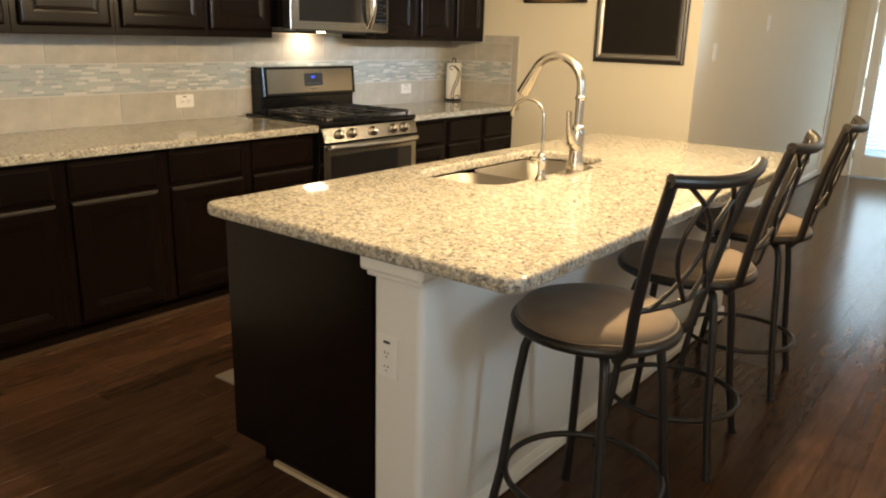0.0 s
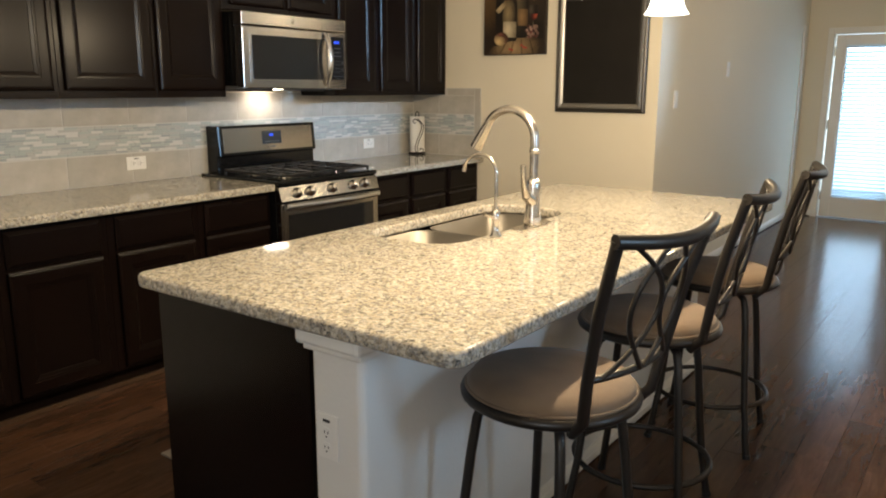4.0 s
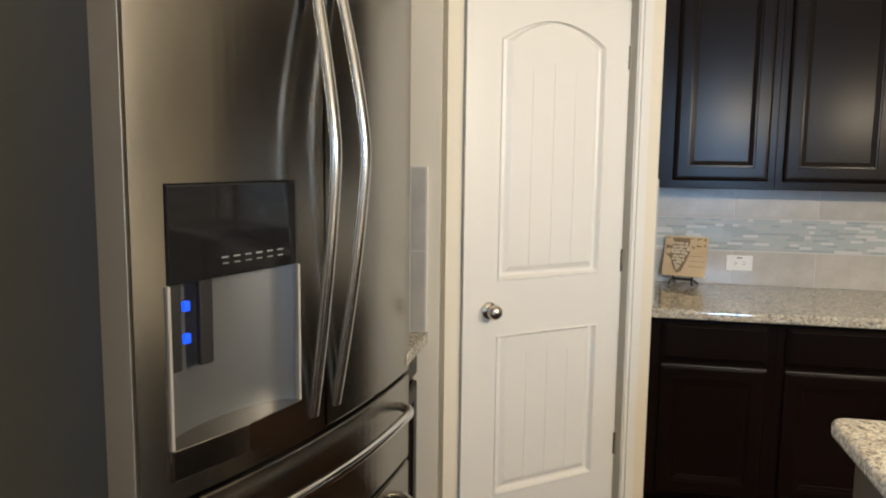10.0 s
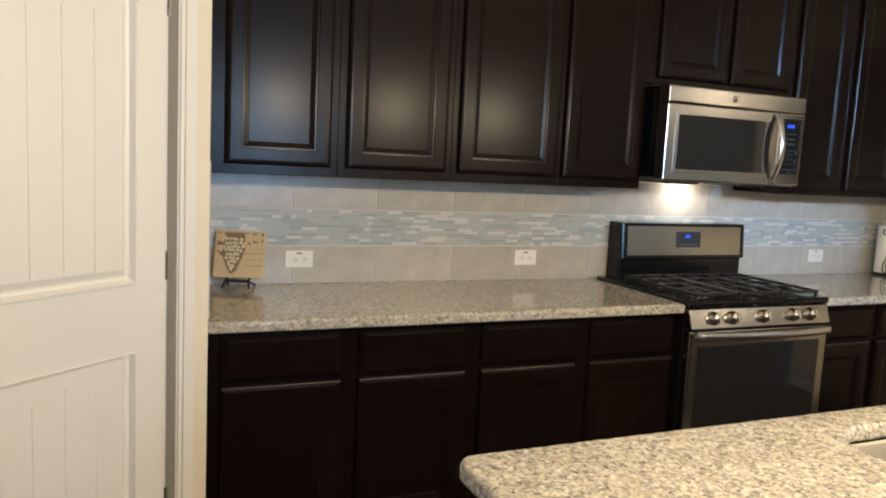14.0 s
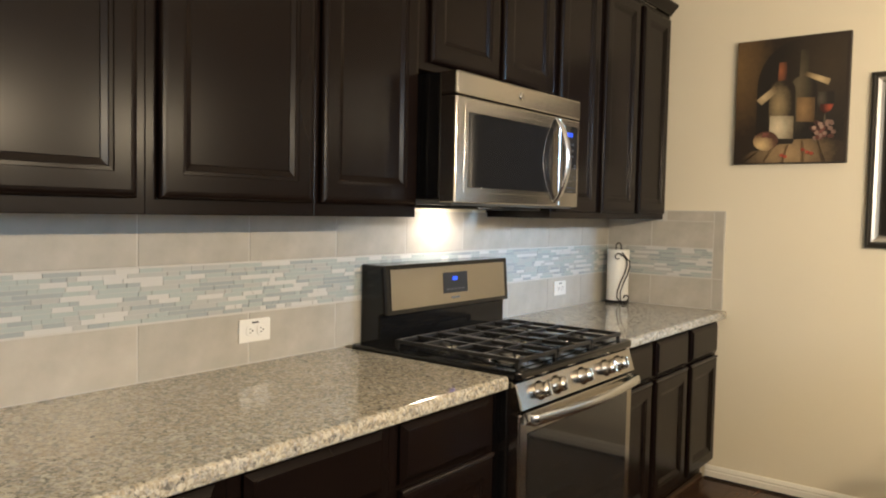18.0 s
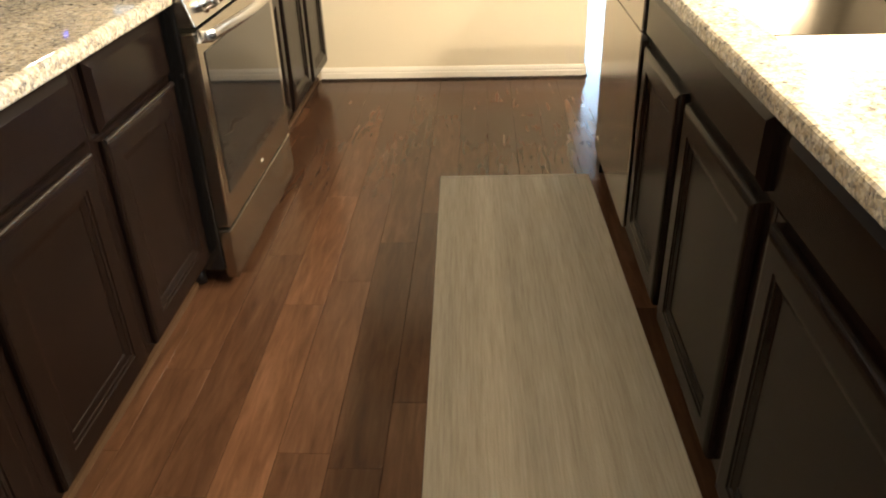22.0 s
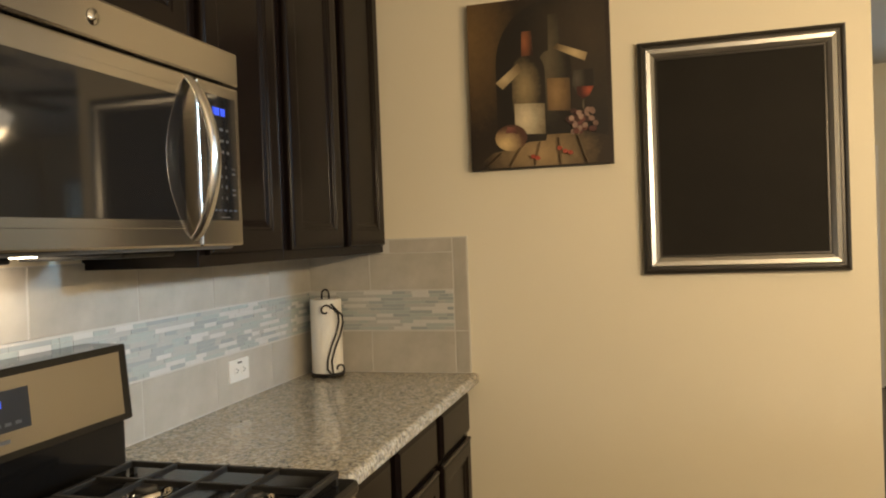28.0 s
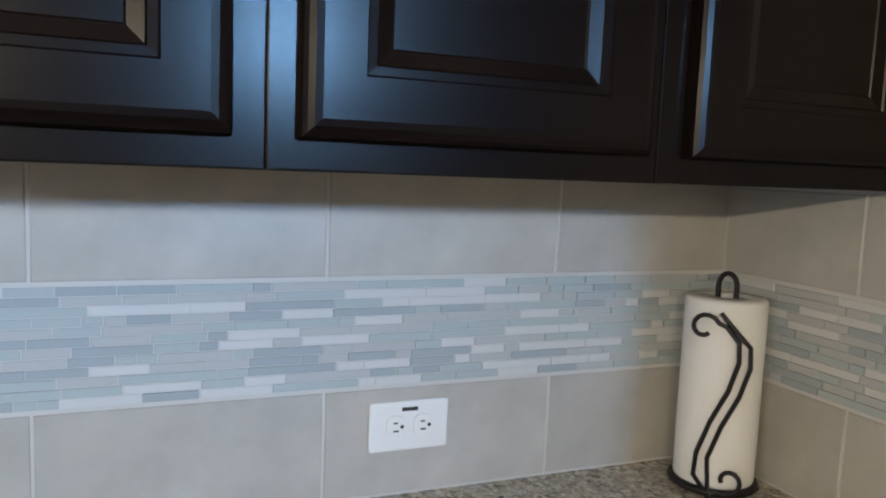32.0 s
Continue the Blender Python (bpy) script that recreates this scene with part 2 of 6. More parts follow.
def tile():
    m = mat("taupe_tile", (0.43, 0.40, 0.345), 0.28)
    v = coords(m)
    r = rand(m)
    n = noise_tex(m, v, 9, 6, 0.6)
    c = ramp(m, n, [(0.25, (0.38, 0.36, 0.315)), (0.55, (0.455, 0.432, 0.385)), (0.8, (0.52, 0.495, 0.445))])
    t = ramp(m, r, [(0.0, (0.92, 0.92, 0.92)), (1.0, (1.06, 1.05, 1.04))])
    link(m, mix(m, 1.0, c, t, "MULTIPLY"), shader(m).inputs["Base Color"])
    bump(m, n, 0.05, 0.001)
    return m


M_TILE = tile()
M_GROUT = paint("pale_grout", (0.56, 0.55, 0.52), 0.85, 0.2, 300)
MOS = [
    mat("mosaic_white_stone", (0.57, 0.57, 0.55), 0.3),
    mat("mosaic_pale_glass", (0.42, 0.47, 0.465), 0.1),
    mat("mosaic_grey_glass", (0.36, 0.395, 0.41), 0.1),
    mat("mosaic_marble", (0.46, 0.47, 0.46), 0.25),
    mat("mosaic_mirror", (0.72, 0.74, 0.74), 0.08, 1.0),
]


def emit(name, colour, strength, base=(0.8, 0.8, 0.8)):
    m = mat(name, base, 0.4)
    shader(m).inputs["Emission Color"].default_value = (*colour, 1)
    shader(m).inputs["Emission Strength"].default_value = strength
    m.cycles.emission_sampling = "FRONT" if strength > 4 and strength < 10 else "NONE"
    return m


M_BLUE = emit("blue_display", (0.02, 0.09, 1.0), 1.3, (0.01, 0.01, 0.02))
M_LAMP = emit("lit_lamp_glass", (1.0, 0.88, 0.70), 4.5)
M_HOOD = emit("lit_hood_lens", (1.0, 0.86, 0.66), 14.0)
M_OUT = emit("outdoor_haze", (0.80, 0.92, 1.0), 1.3, (0.1, 0.1, 0.1))
M_OUTLOW = emit("outdoor_roof", (0.34, 0.62, 0.78), 0.75, (0.1, 0.1, 0.1))


def blind():
    m = mat("white_blind", (0.78, 0.80, 0.80), 0.5)
    t = node(m, "ShaderNodeBsdfTranslucent", Color=(0.75, 0.85, 0.9, 1))
    x = node(m, "ShaderNodeMixShader", Fac=0.65)
    out = m.node_tree.nodes["Material Output"]
    link(m, shader(m).outputs[0], x.inputs[1])
    link(m, t.outputs[0], x.inputs[2])
    link(m, x.outputs[0], out.inputs[0])
    return m


M_BLIND = blind()


def clear_glass():
    m = mat("window_glass", (0.9, 0.95, 0.95), 0.02)
    shader(m).inputs["Transmission Weight"].default_value = 1.0
    shader(m).inputs["IOR"].default_value = 1.02
    return m


M_GLASS = clear_glass()

# Mesh helpers


class Shape:
    """Collects vertices and faces of one mesh, given in the coordinates of its thing."""

    def __init__(self):
        self.v, self.f, self.s = [], [], []

    def add(self, verts, faces, smooth=False):
        n = len(self.v)
        self.v += [tuple(p) for p in verts]
        self.f += [tuple(i + n for i in f) for f in faces]
        self.s += [smooth] * len(faces)
        return self

    def box(self, x0, x1, y0, y1, z0, z1, c=0.0):
        if c <= 0:
            v = [(x, y, z) for x in (x0, x1) for y in (y0, y1) for z in (z0, z1)]
            return self.add(v, [(0, 1, 3, 2), (4, 6, 7, 5), (0, 4, 5, 1), (2, 3, 7, 6), (0, 2, 6, 4), (1, 5, 7, 3)])
        b = bmesh.new()
        bmesh.ops.create_cube(b, size=1)
        for p in b.verts:
            p.co = ((x0 + x1) / 2 + p.co.x * (x1 - x0), (y0 + y1) / 2 + p.co.y * (y1 - y0), (z0 + z1) / 2 + p.co.z * (z1 - z0))
        bmesh.ops.bevel(b, geom=list(b.edges), offset=c, segments=2, affect="EDGES", profile=0.5)
        return self.take(b)

    def take(self, b, smooth=False):
        b.verts.index_update()
        self.add([p.co[:] for p in b.verts], [[p.index for p in f.verts] for f in b.faces], smooth)
        b.free()
        return self

    def tube(self, path, r, sides=8, closed=False, caps=True):
        pts = [Vector(p) for p in path]
        n = len(pts)
        radii = r if isinstance(r, (list, tuple)) else [r] * n
        rings, up = [], None
        for i, p in enumerate(pts):
            a = pts[(i - 1) % n] if closed or i else p
            b = pts[(i + 1) % n] if closed or i < n - 1 else p
            d = (b - a).normalized()
            if up is None:
                up = d.orthogonal().normalized()
            up = (up - d * up.dot(d)).normalized()
            side = d.cross(up)
            rings.append([p + (up * math.cos(t) + side * math.sin(t)) * radii[i] for t in (2 * math.pi * k / sides for k in range(sides))])
        v = [q for ring in rings for q in ring]
        f = []
        for i in range(n if closed else n - 1):
            j = (i + 1) % n
            f += [(i * sides + k, i * sides + (k + 1) % sides, j * sides + (k + 1) % sides, j * sides + k) for k in range(sides)]
        self.add(v, f, True)
        if caps and not closed:
            self.add(rings[0], [tuple(range(sides))[::-1]])
            self.add(rings[-1], [tuple(range(sides))])
        return self

    def lathe(self, profile, cx=0, cy=0, sides=24, axis="z", cz=0):
        v, f = [], []
        for r, h in profile:
            for k in range(sides):
                t = 2 * math.pi * k / sides
                a, b = r * math.cos(t), r * math.sin(t)
                v.append({"z": (cx + a, cy + b, cz + h), "x": (cx + h, cy + a, cz + b), "y": (cx + b, cy + h, cz + a)}[axis])
        for i in range(len(profile) - 1):
            f += [(i * sides + k, i * sides + (k + 1) % sides, (i + 1) * sides + (k + 1) % sides, (i + 1) * sides + k) for k in range(sides)]
        return self.add(v, f, True)

    def prism(self, outline, lo, hi, axis="z", c=0.0, seg=2):
        """An outline of 2D points drawn out along an axis, with its two rims rounded by c."""
        b = bmesh.new()
        to = {"z": lambda p, h: (p[0], p[1], h), "y": lambda p, h: (p[0], h, p[1]), "x": lambda p, h: (h, p[0], p[1])}[axis]
        low = [b.verts.new(to(p, lo)) for p in outline]
        face = b.faces.new(low)
        got = bmesh.ops.extrude_face_region(b, geom=[face])
        top = [g for g in got["geom"] if isinstance(g, bmesh.types.BMVert)]
        for p, q in zip(top, top):
            k = {"z": 2, "y": 1, "x": 0}[axis]
            co = list(p.co)
            co[k] = hi
            p.co = co
        bmesh.ops.recalc_face_normals(b, faces=list(b.faces))
        if c > 0:
            k = {"z": 2, "y": 1, "x": 0}[axis]
            rim = [e for e in b.edges if abs(e.verts[0].co[k] - e.verts[1].co[k]) < 1e-6]
            bmesh.ops.bevel(b, geom=rim, offset=c, segments=seg, affect="EDGES", profile=0.5)
        return self.take(b)


def rounded(x0, x1, y0, y1, r, n=5):
    """A rectangle's outline with rounded corners."""
    out = []
    for cx, cy, a in ((x1 - r, y1 - r, 0), (x0 + r, y1 - r, 90), (x0 + r, y0 + r, 180), (x1 - r, y0 + r, 270)):
        out += [(cx + r * math.cos(radians(a + 90 * k / n)), cy + r * math.sin(radians(a + 90 * k / n))) for k in range(n + 1)]
    return out


def mesh_of(shape, material, name="mesh"):
    me = bpy.data.meshes.new(name)
    me.from_pydata(shape.v, [], shape.f)
    me.polygons.foreach_set("use_smooth", shape.s)
    b = bmesh.new()
    b.from_mesh(me)
    bmesh.ops.recalc_face_normals(b, faces=list(b.faces))
    b.to_mesh(me)
    b.free()
    me.materials.append(material)
    return me


def part(name, shape, material, parent, label="", at=None):
    """One mesh object under a thing or a part, in the coordinates of its parent."""
    ob = new(name, shape if isinstance(shape, bpy.types.Mesh) else mesh_of(shape, material, name))
    ob.parent = parent
    if at is not None:
        ob.matrix_basis = at
    return tagged(ob, label)


def thing(name, place, label, category, group="", turn=0.0):
    ob = new(name)
    ob.matrix_basis = pose(*place, 0, 0, turn)
    ob.empty_display_size = 0.1
    return tagged(ob, label, category, group)


def solid(name, shape, material, label, category, group="", kind=""):
    return tagged(new(name, mesh_of(shape, material, name)), label, category, group, kind)


def structure(name, shape, material, label):
    return solid(name, shape, material, label, name.split("_")[0], "", "structure")


def box(*a, c=0.0):
    return Shape().box(*a, c=c)


def panel_door(w, h, t, raised=True, stile=0.058):
    """A cabinet door in the x-z plane, its face towards -y, from (0, 0, 0) to (w, -t, h): frame, moulding and raised field."""
    rings = [(0.0, 0.0), (0.0, -t * 0.45), (0.002, -t * 0.70), (0.006, -t * 0.86), (0.012, -t * 0.96), (0.019, -t), (stile, -t), (stile + 0.002, -t + 0.003), (stile + 0.010, -t + 0.0035), (stile + 0.012, -t + 0.006), (stile + 0.026, -t + 0.010), (stile + 0.028, -t + 0.012)]
    if raised:
        rings += [(stile + 0.045, -t + 0.004), (stile + 0.05, -t + 0.003)]
    v, f = [], []
    for i, d in rings:
        v += [(i, d, i), (w - i, d, i), (w - i, d, h - i), (i, d, h - i)]
    for k in range(len(rings) - 1):
        f += [(4 * k + j, 4 * k + (j + 1) % 4, 4 * k + 4 + (j + 1) % 4, 4 * k + 4 + j) for j in range(4)]
    n = 4 * (len(rings) - 1)
    f += [(n, n + 1, n + 2, n + 3), (3, 2, 1, 0)]
    return Shape().add(v, f)


def slab_front(w, h, t):
    """A drawer front with a wide bevel all round its face."""
    rings = [(0.0, 0.0), (0.0, -t * 0.45), (0.018, -t)]
    v, f = [], []
    for i, d in rings:
        v += [(i, d, i), (w - i, d, i), (w - i, d, h - i), (i, d, h - i)]
    for k in range(2):
        f += [(4 * k + j, 4 * k + (j + 1) % 4, 4 * k + 4 + (j + 1) % 4, 4 * k + 4 + j) for j in range(4)]
    f += [(8, 9, 10, 11), (3, 2, 1, 0)]
    return Shape().add(v, f)

# Structure
CEIL, EAST, SOUTH, FAR, HALL = 2.80, 6.60, -7.4, 4.50, 2.088


def wall_box(name, x0, x1, y0, y1, z0, z1, label="beige painted drywall"):
    return structure(name, box(x0, x1, y0, y1, z0, z1), M_WALL, label)


wall_box("wall_west", -0.12, 0.0, -4.26, 0.0, 0, CEIL)
wall_box("wall_north", -0.12, HALL, 0.0, 0.13, 0, CEIL, "beige painted drywall end wall of the kitchen")
wall_box("wall_hall", HALL - 0.13, HALL, 0.13, FAR, 0, CEIL, "beige painted drywall wall with switches")


def wall_with_openings(name, along, plane, thick, lo, hi, openings):
    """A wall along x ('x') or y ('y') with rectangular openings (a, b, z0, z1) cut through it."""
    s = Shape()

    def piece(a, b, z0, z1):
        if b - a > 1e-4 and z1 - z0 > 1e-4:
            s.box(*((a, b, plane, plane + thick) if along == "x" else (plane, plane + thick, a, b)), z0, z1)

    at = lo
    for a, b, z0, z1 in openings:
        piece(at, a, 0, CEIL)
        piece(a, b, 0, z0)
        piece(a, b, z1, CEIL)
        at = b
    piece(at, hi, 0, CEIL)
    return structure(name, s, M_WALL, "beige painted drywall with window openings")


PATIO = (2.36, 3.17, 0.0, 2.035)
WINS = [(3.345, 4.215, 0.935, 2.29), (4.39, 5.245, 0.935, 2.29), (5.41, 6.27, 0.935, 2.29)]
wall_with_openings("wall_far", "x", FAR, 0.14, HALL - 0.13, EAST, [PATIO] + WINS)
# unseen windows, set where the blue reflections on the cabinet doors point
EWINS = [(-3.35, -2.35, 0.95, 2.35), (-0.06, 0.70, 1.20, 2.74)]
# added south opening, out of view, made to hold the fill lamp
FILL_WIN = (4.2, 5.3, 1.0, 2.4)
wall_with_openings("wall_south", "x", SOUTH - 0.14, 0.14, -0.12, EAST + 0.14, [FILL_WIN])
wall_with_openings("wall_east", "y", EAST, 0.14, SOUTH, FAR + 0.14, EWINS)

# pantry: return wall beside the counter, slanted wall with the door, return behind the small counter
PA, PB = Vector((0.738, -4.134)), Vector((1.355, -4.870))
PDIR = (PB - PA).normalized()
PNORM = Vector((-PDIR.y, PDIR.x))
wall_box("wall_pantry", -0.12, PA.x - 0.03, PA.y - 0.11, PA.y - 0.001, 0, CEIL)


def slant(s0, s1, d0, d1, z0, z1):
    """A box along the slanted wall: s from the counter's corner, d out of the wall."""
    s = Shape()
    c = [PA + PDIR * a + PNORM * b for a, b in ((s0, d0), (s1, d0), (s1, d1), (s0, d1))]
    s.add([(p.x, p.y, z) for z in (z0, z1) for p in c], [(0, 1, 2, 3), (7, 6, 5, 4), (0, 4, 5, 1), (1, 5, 6, 2), (2, 6, 7, 3), (3, 7, 4, 0)])
    return s


PLEN = (PB - PA).length
DS0, DS1, DTOP = 0.136, 0.838, 2.135
sl = Shape()
for a, b, z0, z1 in ((0.0, DS0, 0, CEIL), (DS1, PLEN, 0, CEIL), (DS0, DS1, DTOP, CEIL)):
    q = slant(a, b, -0.11, 0, z0, z1)
    sl.add(q.v, q.f)
structure("wall_slant", sl, M_WALL, "slanted beige drywall wall of the pantry")
structure("wall_pantry_back", slant(0.0, PLEN, -0.5, -0.48, 0, CEIL), M_WALL, "plain wall inside the pantry")
wall_box("wall_return", PB.x - 0.12, PB.x, -5.95, PB.y - 0.02, 0, CEIL)
wall_box("wall_alcove_back", PB.x - 0.12, 3.055, -6.07, -5.95, 0, CEIL)
wall_box("wall_wing", 2.925, 3.055, -5.95, -5.25, 0, CEIL, "end of a beige textured drywall wing wall")

structure("ceiling", box(-0.12, EAST + 0.14, SOUTH - 0.12, FAR + 0.14, CEIL, CEIL + 0.1), M_CEIL, "white textured ceiling")
structure("floor", box(-0.12, EAST + 0.14, SOUTH - 0.12, FAR + 0.14, -0.1, -0.012), M_GAP, "dark hardwood plank floor")


def base_profile(s, p0, p1, normal):
    """Baseboard from p0 to p1 standing on the floor, out along normal."""
    p0, p1, n = Vector((*p0, 0)), Vector((*p1, 0)), Vector((*normal, 0))
    prof = [(0, 0.012), (0.014, 0.012), (0.014, 0.040), (0.010, 0.046), (0.013, 0.052), (0.009, 0.062), (0.005, 0.070), (0, 0.072)]
    v = [p + n * d + Vector((0, 0, h)) for p in (p0, p1) for d, h in prof]
    k = len(prof)
    s.add(v, [(i, i + 1, i + 1 + k, i + k) for i in range(k - 1)] + [tuple(range(k)), tuple(range(k, 2 * k))[::-1]])


def shoe_strip(s, p0, p1, normal):
    p0, p1, n = Vector((*p0, 0)), Vector((*p1, 0)), Vector((*normal, 0))
    prof = [(0, 0.0005), (0.022, 0.0005), (0.020, 0.008), (0.012, 0.0118), (0, 0.0118)]
    v = [p + n * d + Vector((0, 0, h)) for p in (p0, p1) for d, h in prof]
    s.add(v, [(i, i + 1, i + 6, i + 5) for i in range(4)])


bb, shoe = Shape(), Shape()
RUNS = [((0.62, 0), (HALL, 0), (0, -1)), ((HALL, 0), (HALL, FAR), (1, 0)), ((HALL, FAR), (2.29, FAR), (0, -1)), ((3.23, FAR), (EAST, FAR), (0, -1)), ((EAST, FAR), (EAST, SOUTH), (-1, 0)), ((3.055, -5.25), (2.925, -5.25), (0, 1)), ((3.055, -5.95), (3.055, -5.25), (1, 0))]
for a, b, n in RUNS:
    base_profile(bb, a, b, n)
    shoe_strip(shoe, a, b, n)
p = [PA + PDIR * k for k in (0.0, DS0 - 0.062, DS1 + 0.062, PLEN)]
base_profile(bb, p[0], p[1], PNORM)
base_profile(bb, p[2], p[3], PNORM)
structure("baseboard", bb, M_TRIM, "white painted baseboard")
# near-black colour puts the shadow gap under the baseboard into this strip
structure("trim_shoe", shoe, M_GAP, "near-black shoe moulding, the shadow under the baseboard put into its colour")


structure("trim_hall", box(HALL, HALL + 0.016, 4.22, 4.30, 0.0, 2.12, c=0.004), M_TRIM, "white painted casing on the hall wall")


# Windows with blinds
def window(name, along, plane, a, b, z0, z1, inward, slat_tilt, raised=False):
    """A sash window in the opening; inward: +1 or -1, the way into the room along the wall's normal."""
    w = new(name)
    tagged(w, "white two-sash window with lowered white blinds", "window", "windows", "structure")

    def bx(a0, a1, d0, d1, h0, h1):
        d0, d1 = sorted((plane + inward * d0, plane + inward * d1))
        return box(a0, a1, d0, d1, h0, h1) if along == "x" else box(d0, d1, a0, a1, h0, h1)

    fr = Shape()
    for q in ((a, b, -0.11, -0.06, z0, z0 + 0.05), (a, b, -0.11, -0.06, z1 - 0.05, z1), (a, a + 0.04, -0.11, -0.06, z0 + 0.05, z1 - 0.05), (b - 0.04, b, -0.11, -0.06, z0 + 0.05, z1 - 0.05)):
        k = bx(*q)
        fr.add(k.v, k.f)
    part("window_frame", fr, M_TRIM, w)
    zm = (z0 + z1) / 2
    part("meeting_rail", bx(a + 0.04, b - 0.04, -0.115, -0.065, zm - 0.03, zm + 0.03), M_TRIM, w)
    for h0, h1 in ((z0 + 0.05, zm - 0.03), (zm + 0.03, z1 - 0.05)):
        g = part("pane", bx(a + 0.04, b - 0.04, -0.092, -0.088, h0, h1), M_GLASS, w)
        g.visible_shadow = False
    part("window_sill", bx(a - 0.05, b + 0.05, -0.06, 0.035, z0 - 0.025, z0 + 0.0), M_TRIM, w)
    part("apron", bx(a - 0.03, b + 0.03, 0.002, 0.014, z0 - 0.075, z0 - 0.026), M_TRIM, w)
    part("headrail", bx(a + 0.01, b - 0.01, -0.05, -0.002, z1 - 0.055, z1 - 0.003), M_BLIND, w)
    n = 0 if raised else int((z1 - z0 - 0.09) / 0.043)
    zb = z1 - 0.085 if raised else z0
    c, s = math.cos(radians(slat_tilt)) * 0.024, math.sin(radians(slat_tilt)) * 0.024
    sl = Shape()
    for end in (a + 0.015, b - 0.015):
        for d, h in ((-c, -s), (-c, -s + 0.003), (c, s + 0.003), (c, s)):
            dd = plane + inward * (-0.028 + d)
            sl.v.append((end, dd, h) if along == "x" else (dd, end, h))
    sl.f, sl.s = [(0, 1, 2, 3), (7, 6, 5, 4), (0, 4, 5, 1), (1, 5, 6, 2), (2, 6, 7, 3), (3, 7, 4, 0)], [False] * 6
    me = mesh_of(sl, M_BLIND, "slat")
    for i in range(n):
        part("slat", me, M_BLIND, w, at=Matrix.Translation((0, 0, z0 + 0.05 + 0.043 * i)))
    part("bottom_rail", bx(a + 0.015, b - 0.015, -0.05, -0.01, zb + 0.006, zb + 0.028), M_BLIND, w)
    part("cord", bx(a + 0.12, a + 0.124, -0.004, -0.001, z0 + 0.45, z1 - 0.05), M_BLIND, w)
    return w


for k, (a, b, z0, z1) in enumerate(WINS):
    window("window_%d" % (k + 1), "x", FAR, a, b, z0, z1, -1, 32)
for k, (a, b, z0, z1) in enumerate(EWINS):
    window("window_%d" % (k + 4), "y", EAST, a, b, z0, z1, -1, 10, True)

# added unseen window around the south fill lamp
window("window_6", "x", SOUTH, *FILL_WIN, 1, 10, True)

# Patio door
pd = tagged(new("door_1"), "white patio door with a full glass pane and closed white blind", "door", "", "structure")
a, b, z0, z1 = PATIO
a0, b0 = a + 0.02, b - 0.02
for q in ((a0, a0 + 0.10, 0.012, z1 - 0.012), (b0 - 0.10, b0, 0.012, z1 - 0.012), (a0 + 0.10, b0 - 0.10, 0.012, 0.24), (a0 + 0.10, b0 - 0.10, z1 - 0.14, z1 - 0.012)):
    part("door_rail", box(q[0], q[1], FAR + 0.02, FAR + 0.065, q[2], q[3], c=0.004), M_TRIM, pd)
pane = part("pane", box(a0 + 0.10, b0 - 0.10, FAR + 0.038, FAR + 0.046, 0.24, z1 - 0.14), M_GLASS, pd)
pane.visible_shadow = False
for q in ((a0 + 0.085, b0 - 0.085, 0.225, 0.255), (a0 + 0.085, b0 - 0.085, z1 - 0.155, z1 - 0.125)):
    part("glazing_bead", box(q[0], q[1], FAR + 0.008, FAR + 0.02, q[2], q[3], c=0.004), M_TRIM, pd)
for x in (a0 + 0.085, b0 - 0.115):
    part("glazing_bead", box(x, x + 0.03, FAR + 0.008, FAR + 0.02, 0.255, z1 - 0.155, c=0.004), M_TRIM, pd)
ps = Shape()
for x in (a0 + 0.12, b0 - 0.12):
    ps.v += [(x, FAR - 0.022, -0.0150), (x, FAR - 0.020, -0.0170), (x, FAR + 0.010, 0.0150), (x, FAR + 0.008, 0.0170)]
ps.f, ps.s = [(0, 1, 2, 3), (7, 6, 5, 4), (0, 4, 5, 1), (1, 5, 6, 2), (2, 6, 7, 3), (3, 7, 4, 0)], [False] * 6
pme = mesh_of(ps, M_BLIND, "slat")
for i in range(37):
    part("slat", pme, M_BLIND, pd, at=Matrix.Translation((0, 0, 0.288 + 0.043 * i)))
part("headrail", box(a0 + 0.11, b0 - 0.11, FAR - 0.012, FAR + 0.012, z1 - 0.155, z1 - 0.12), M_BLIND, pd)
part("bottom_rail", box(a0 + 0.115, b0 - 0.115, FAR - 0.01, FAR + 0.01, 0.248, 0.268), M_BLIND, pd)
part("deadbolt", Shape().lathe([(0, -0.03), (0.022, -0.03), (0.028, -0.02), (0.028, 0.0)], b0 - 0.05, FAR + 0.02, 16, "y", 1.07), M_NICKEL, pd, "nickel deadbolt")
part("lever", Shape().lathe([(0, -0.05), (0.02, -0.05), (0.026, -0.03), (0.012, -0.02), (0.028, -0.01), (0.028, 0.0)], b0 - 0.05, FAR + 0.02, 16, "y", 0.93).tube([(b0 - 0.05, FAR - 0.03, 0.93), (b0 - 0.15, FAR - 0.03, 0.925)], 0.009), M_NICKEL, pd, "nickel door lever")
for z in (0.25, 1.05, 1.85):
    part("hinge", Shape().tube([(a0 - 0.004, FAR + 0.016, z - 0.05), (a0 - 0.004, FAR + 0.016, z + 0.05)], 0.008), M_NICKEL, pd)
pt = Shape()
for q in ((a - 0.065, a, 0, z1 + 0.065), (b, b + 0.065, 0, z1 + 0.065), (a, b, z1, z1 + 0.065)):
    pt.box(q[0], q[1], FAR - 0.018, FAR, q[2], q[3], c=0.005)
structure("trim_patio_door", pt, M_TRIM, "white painted door casing")

# Pantry door, slanted
DW = DS1 - DS0
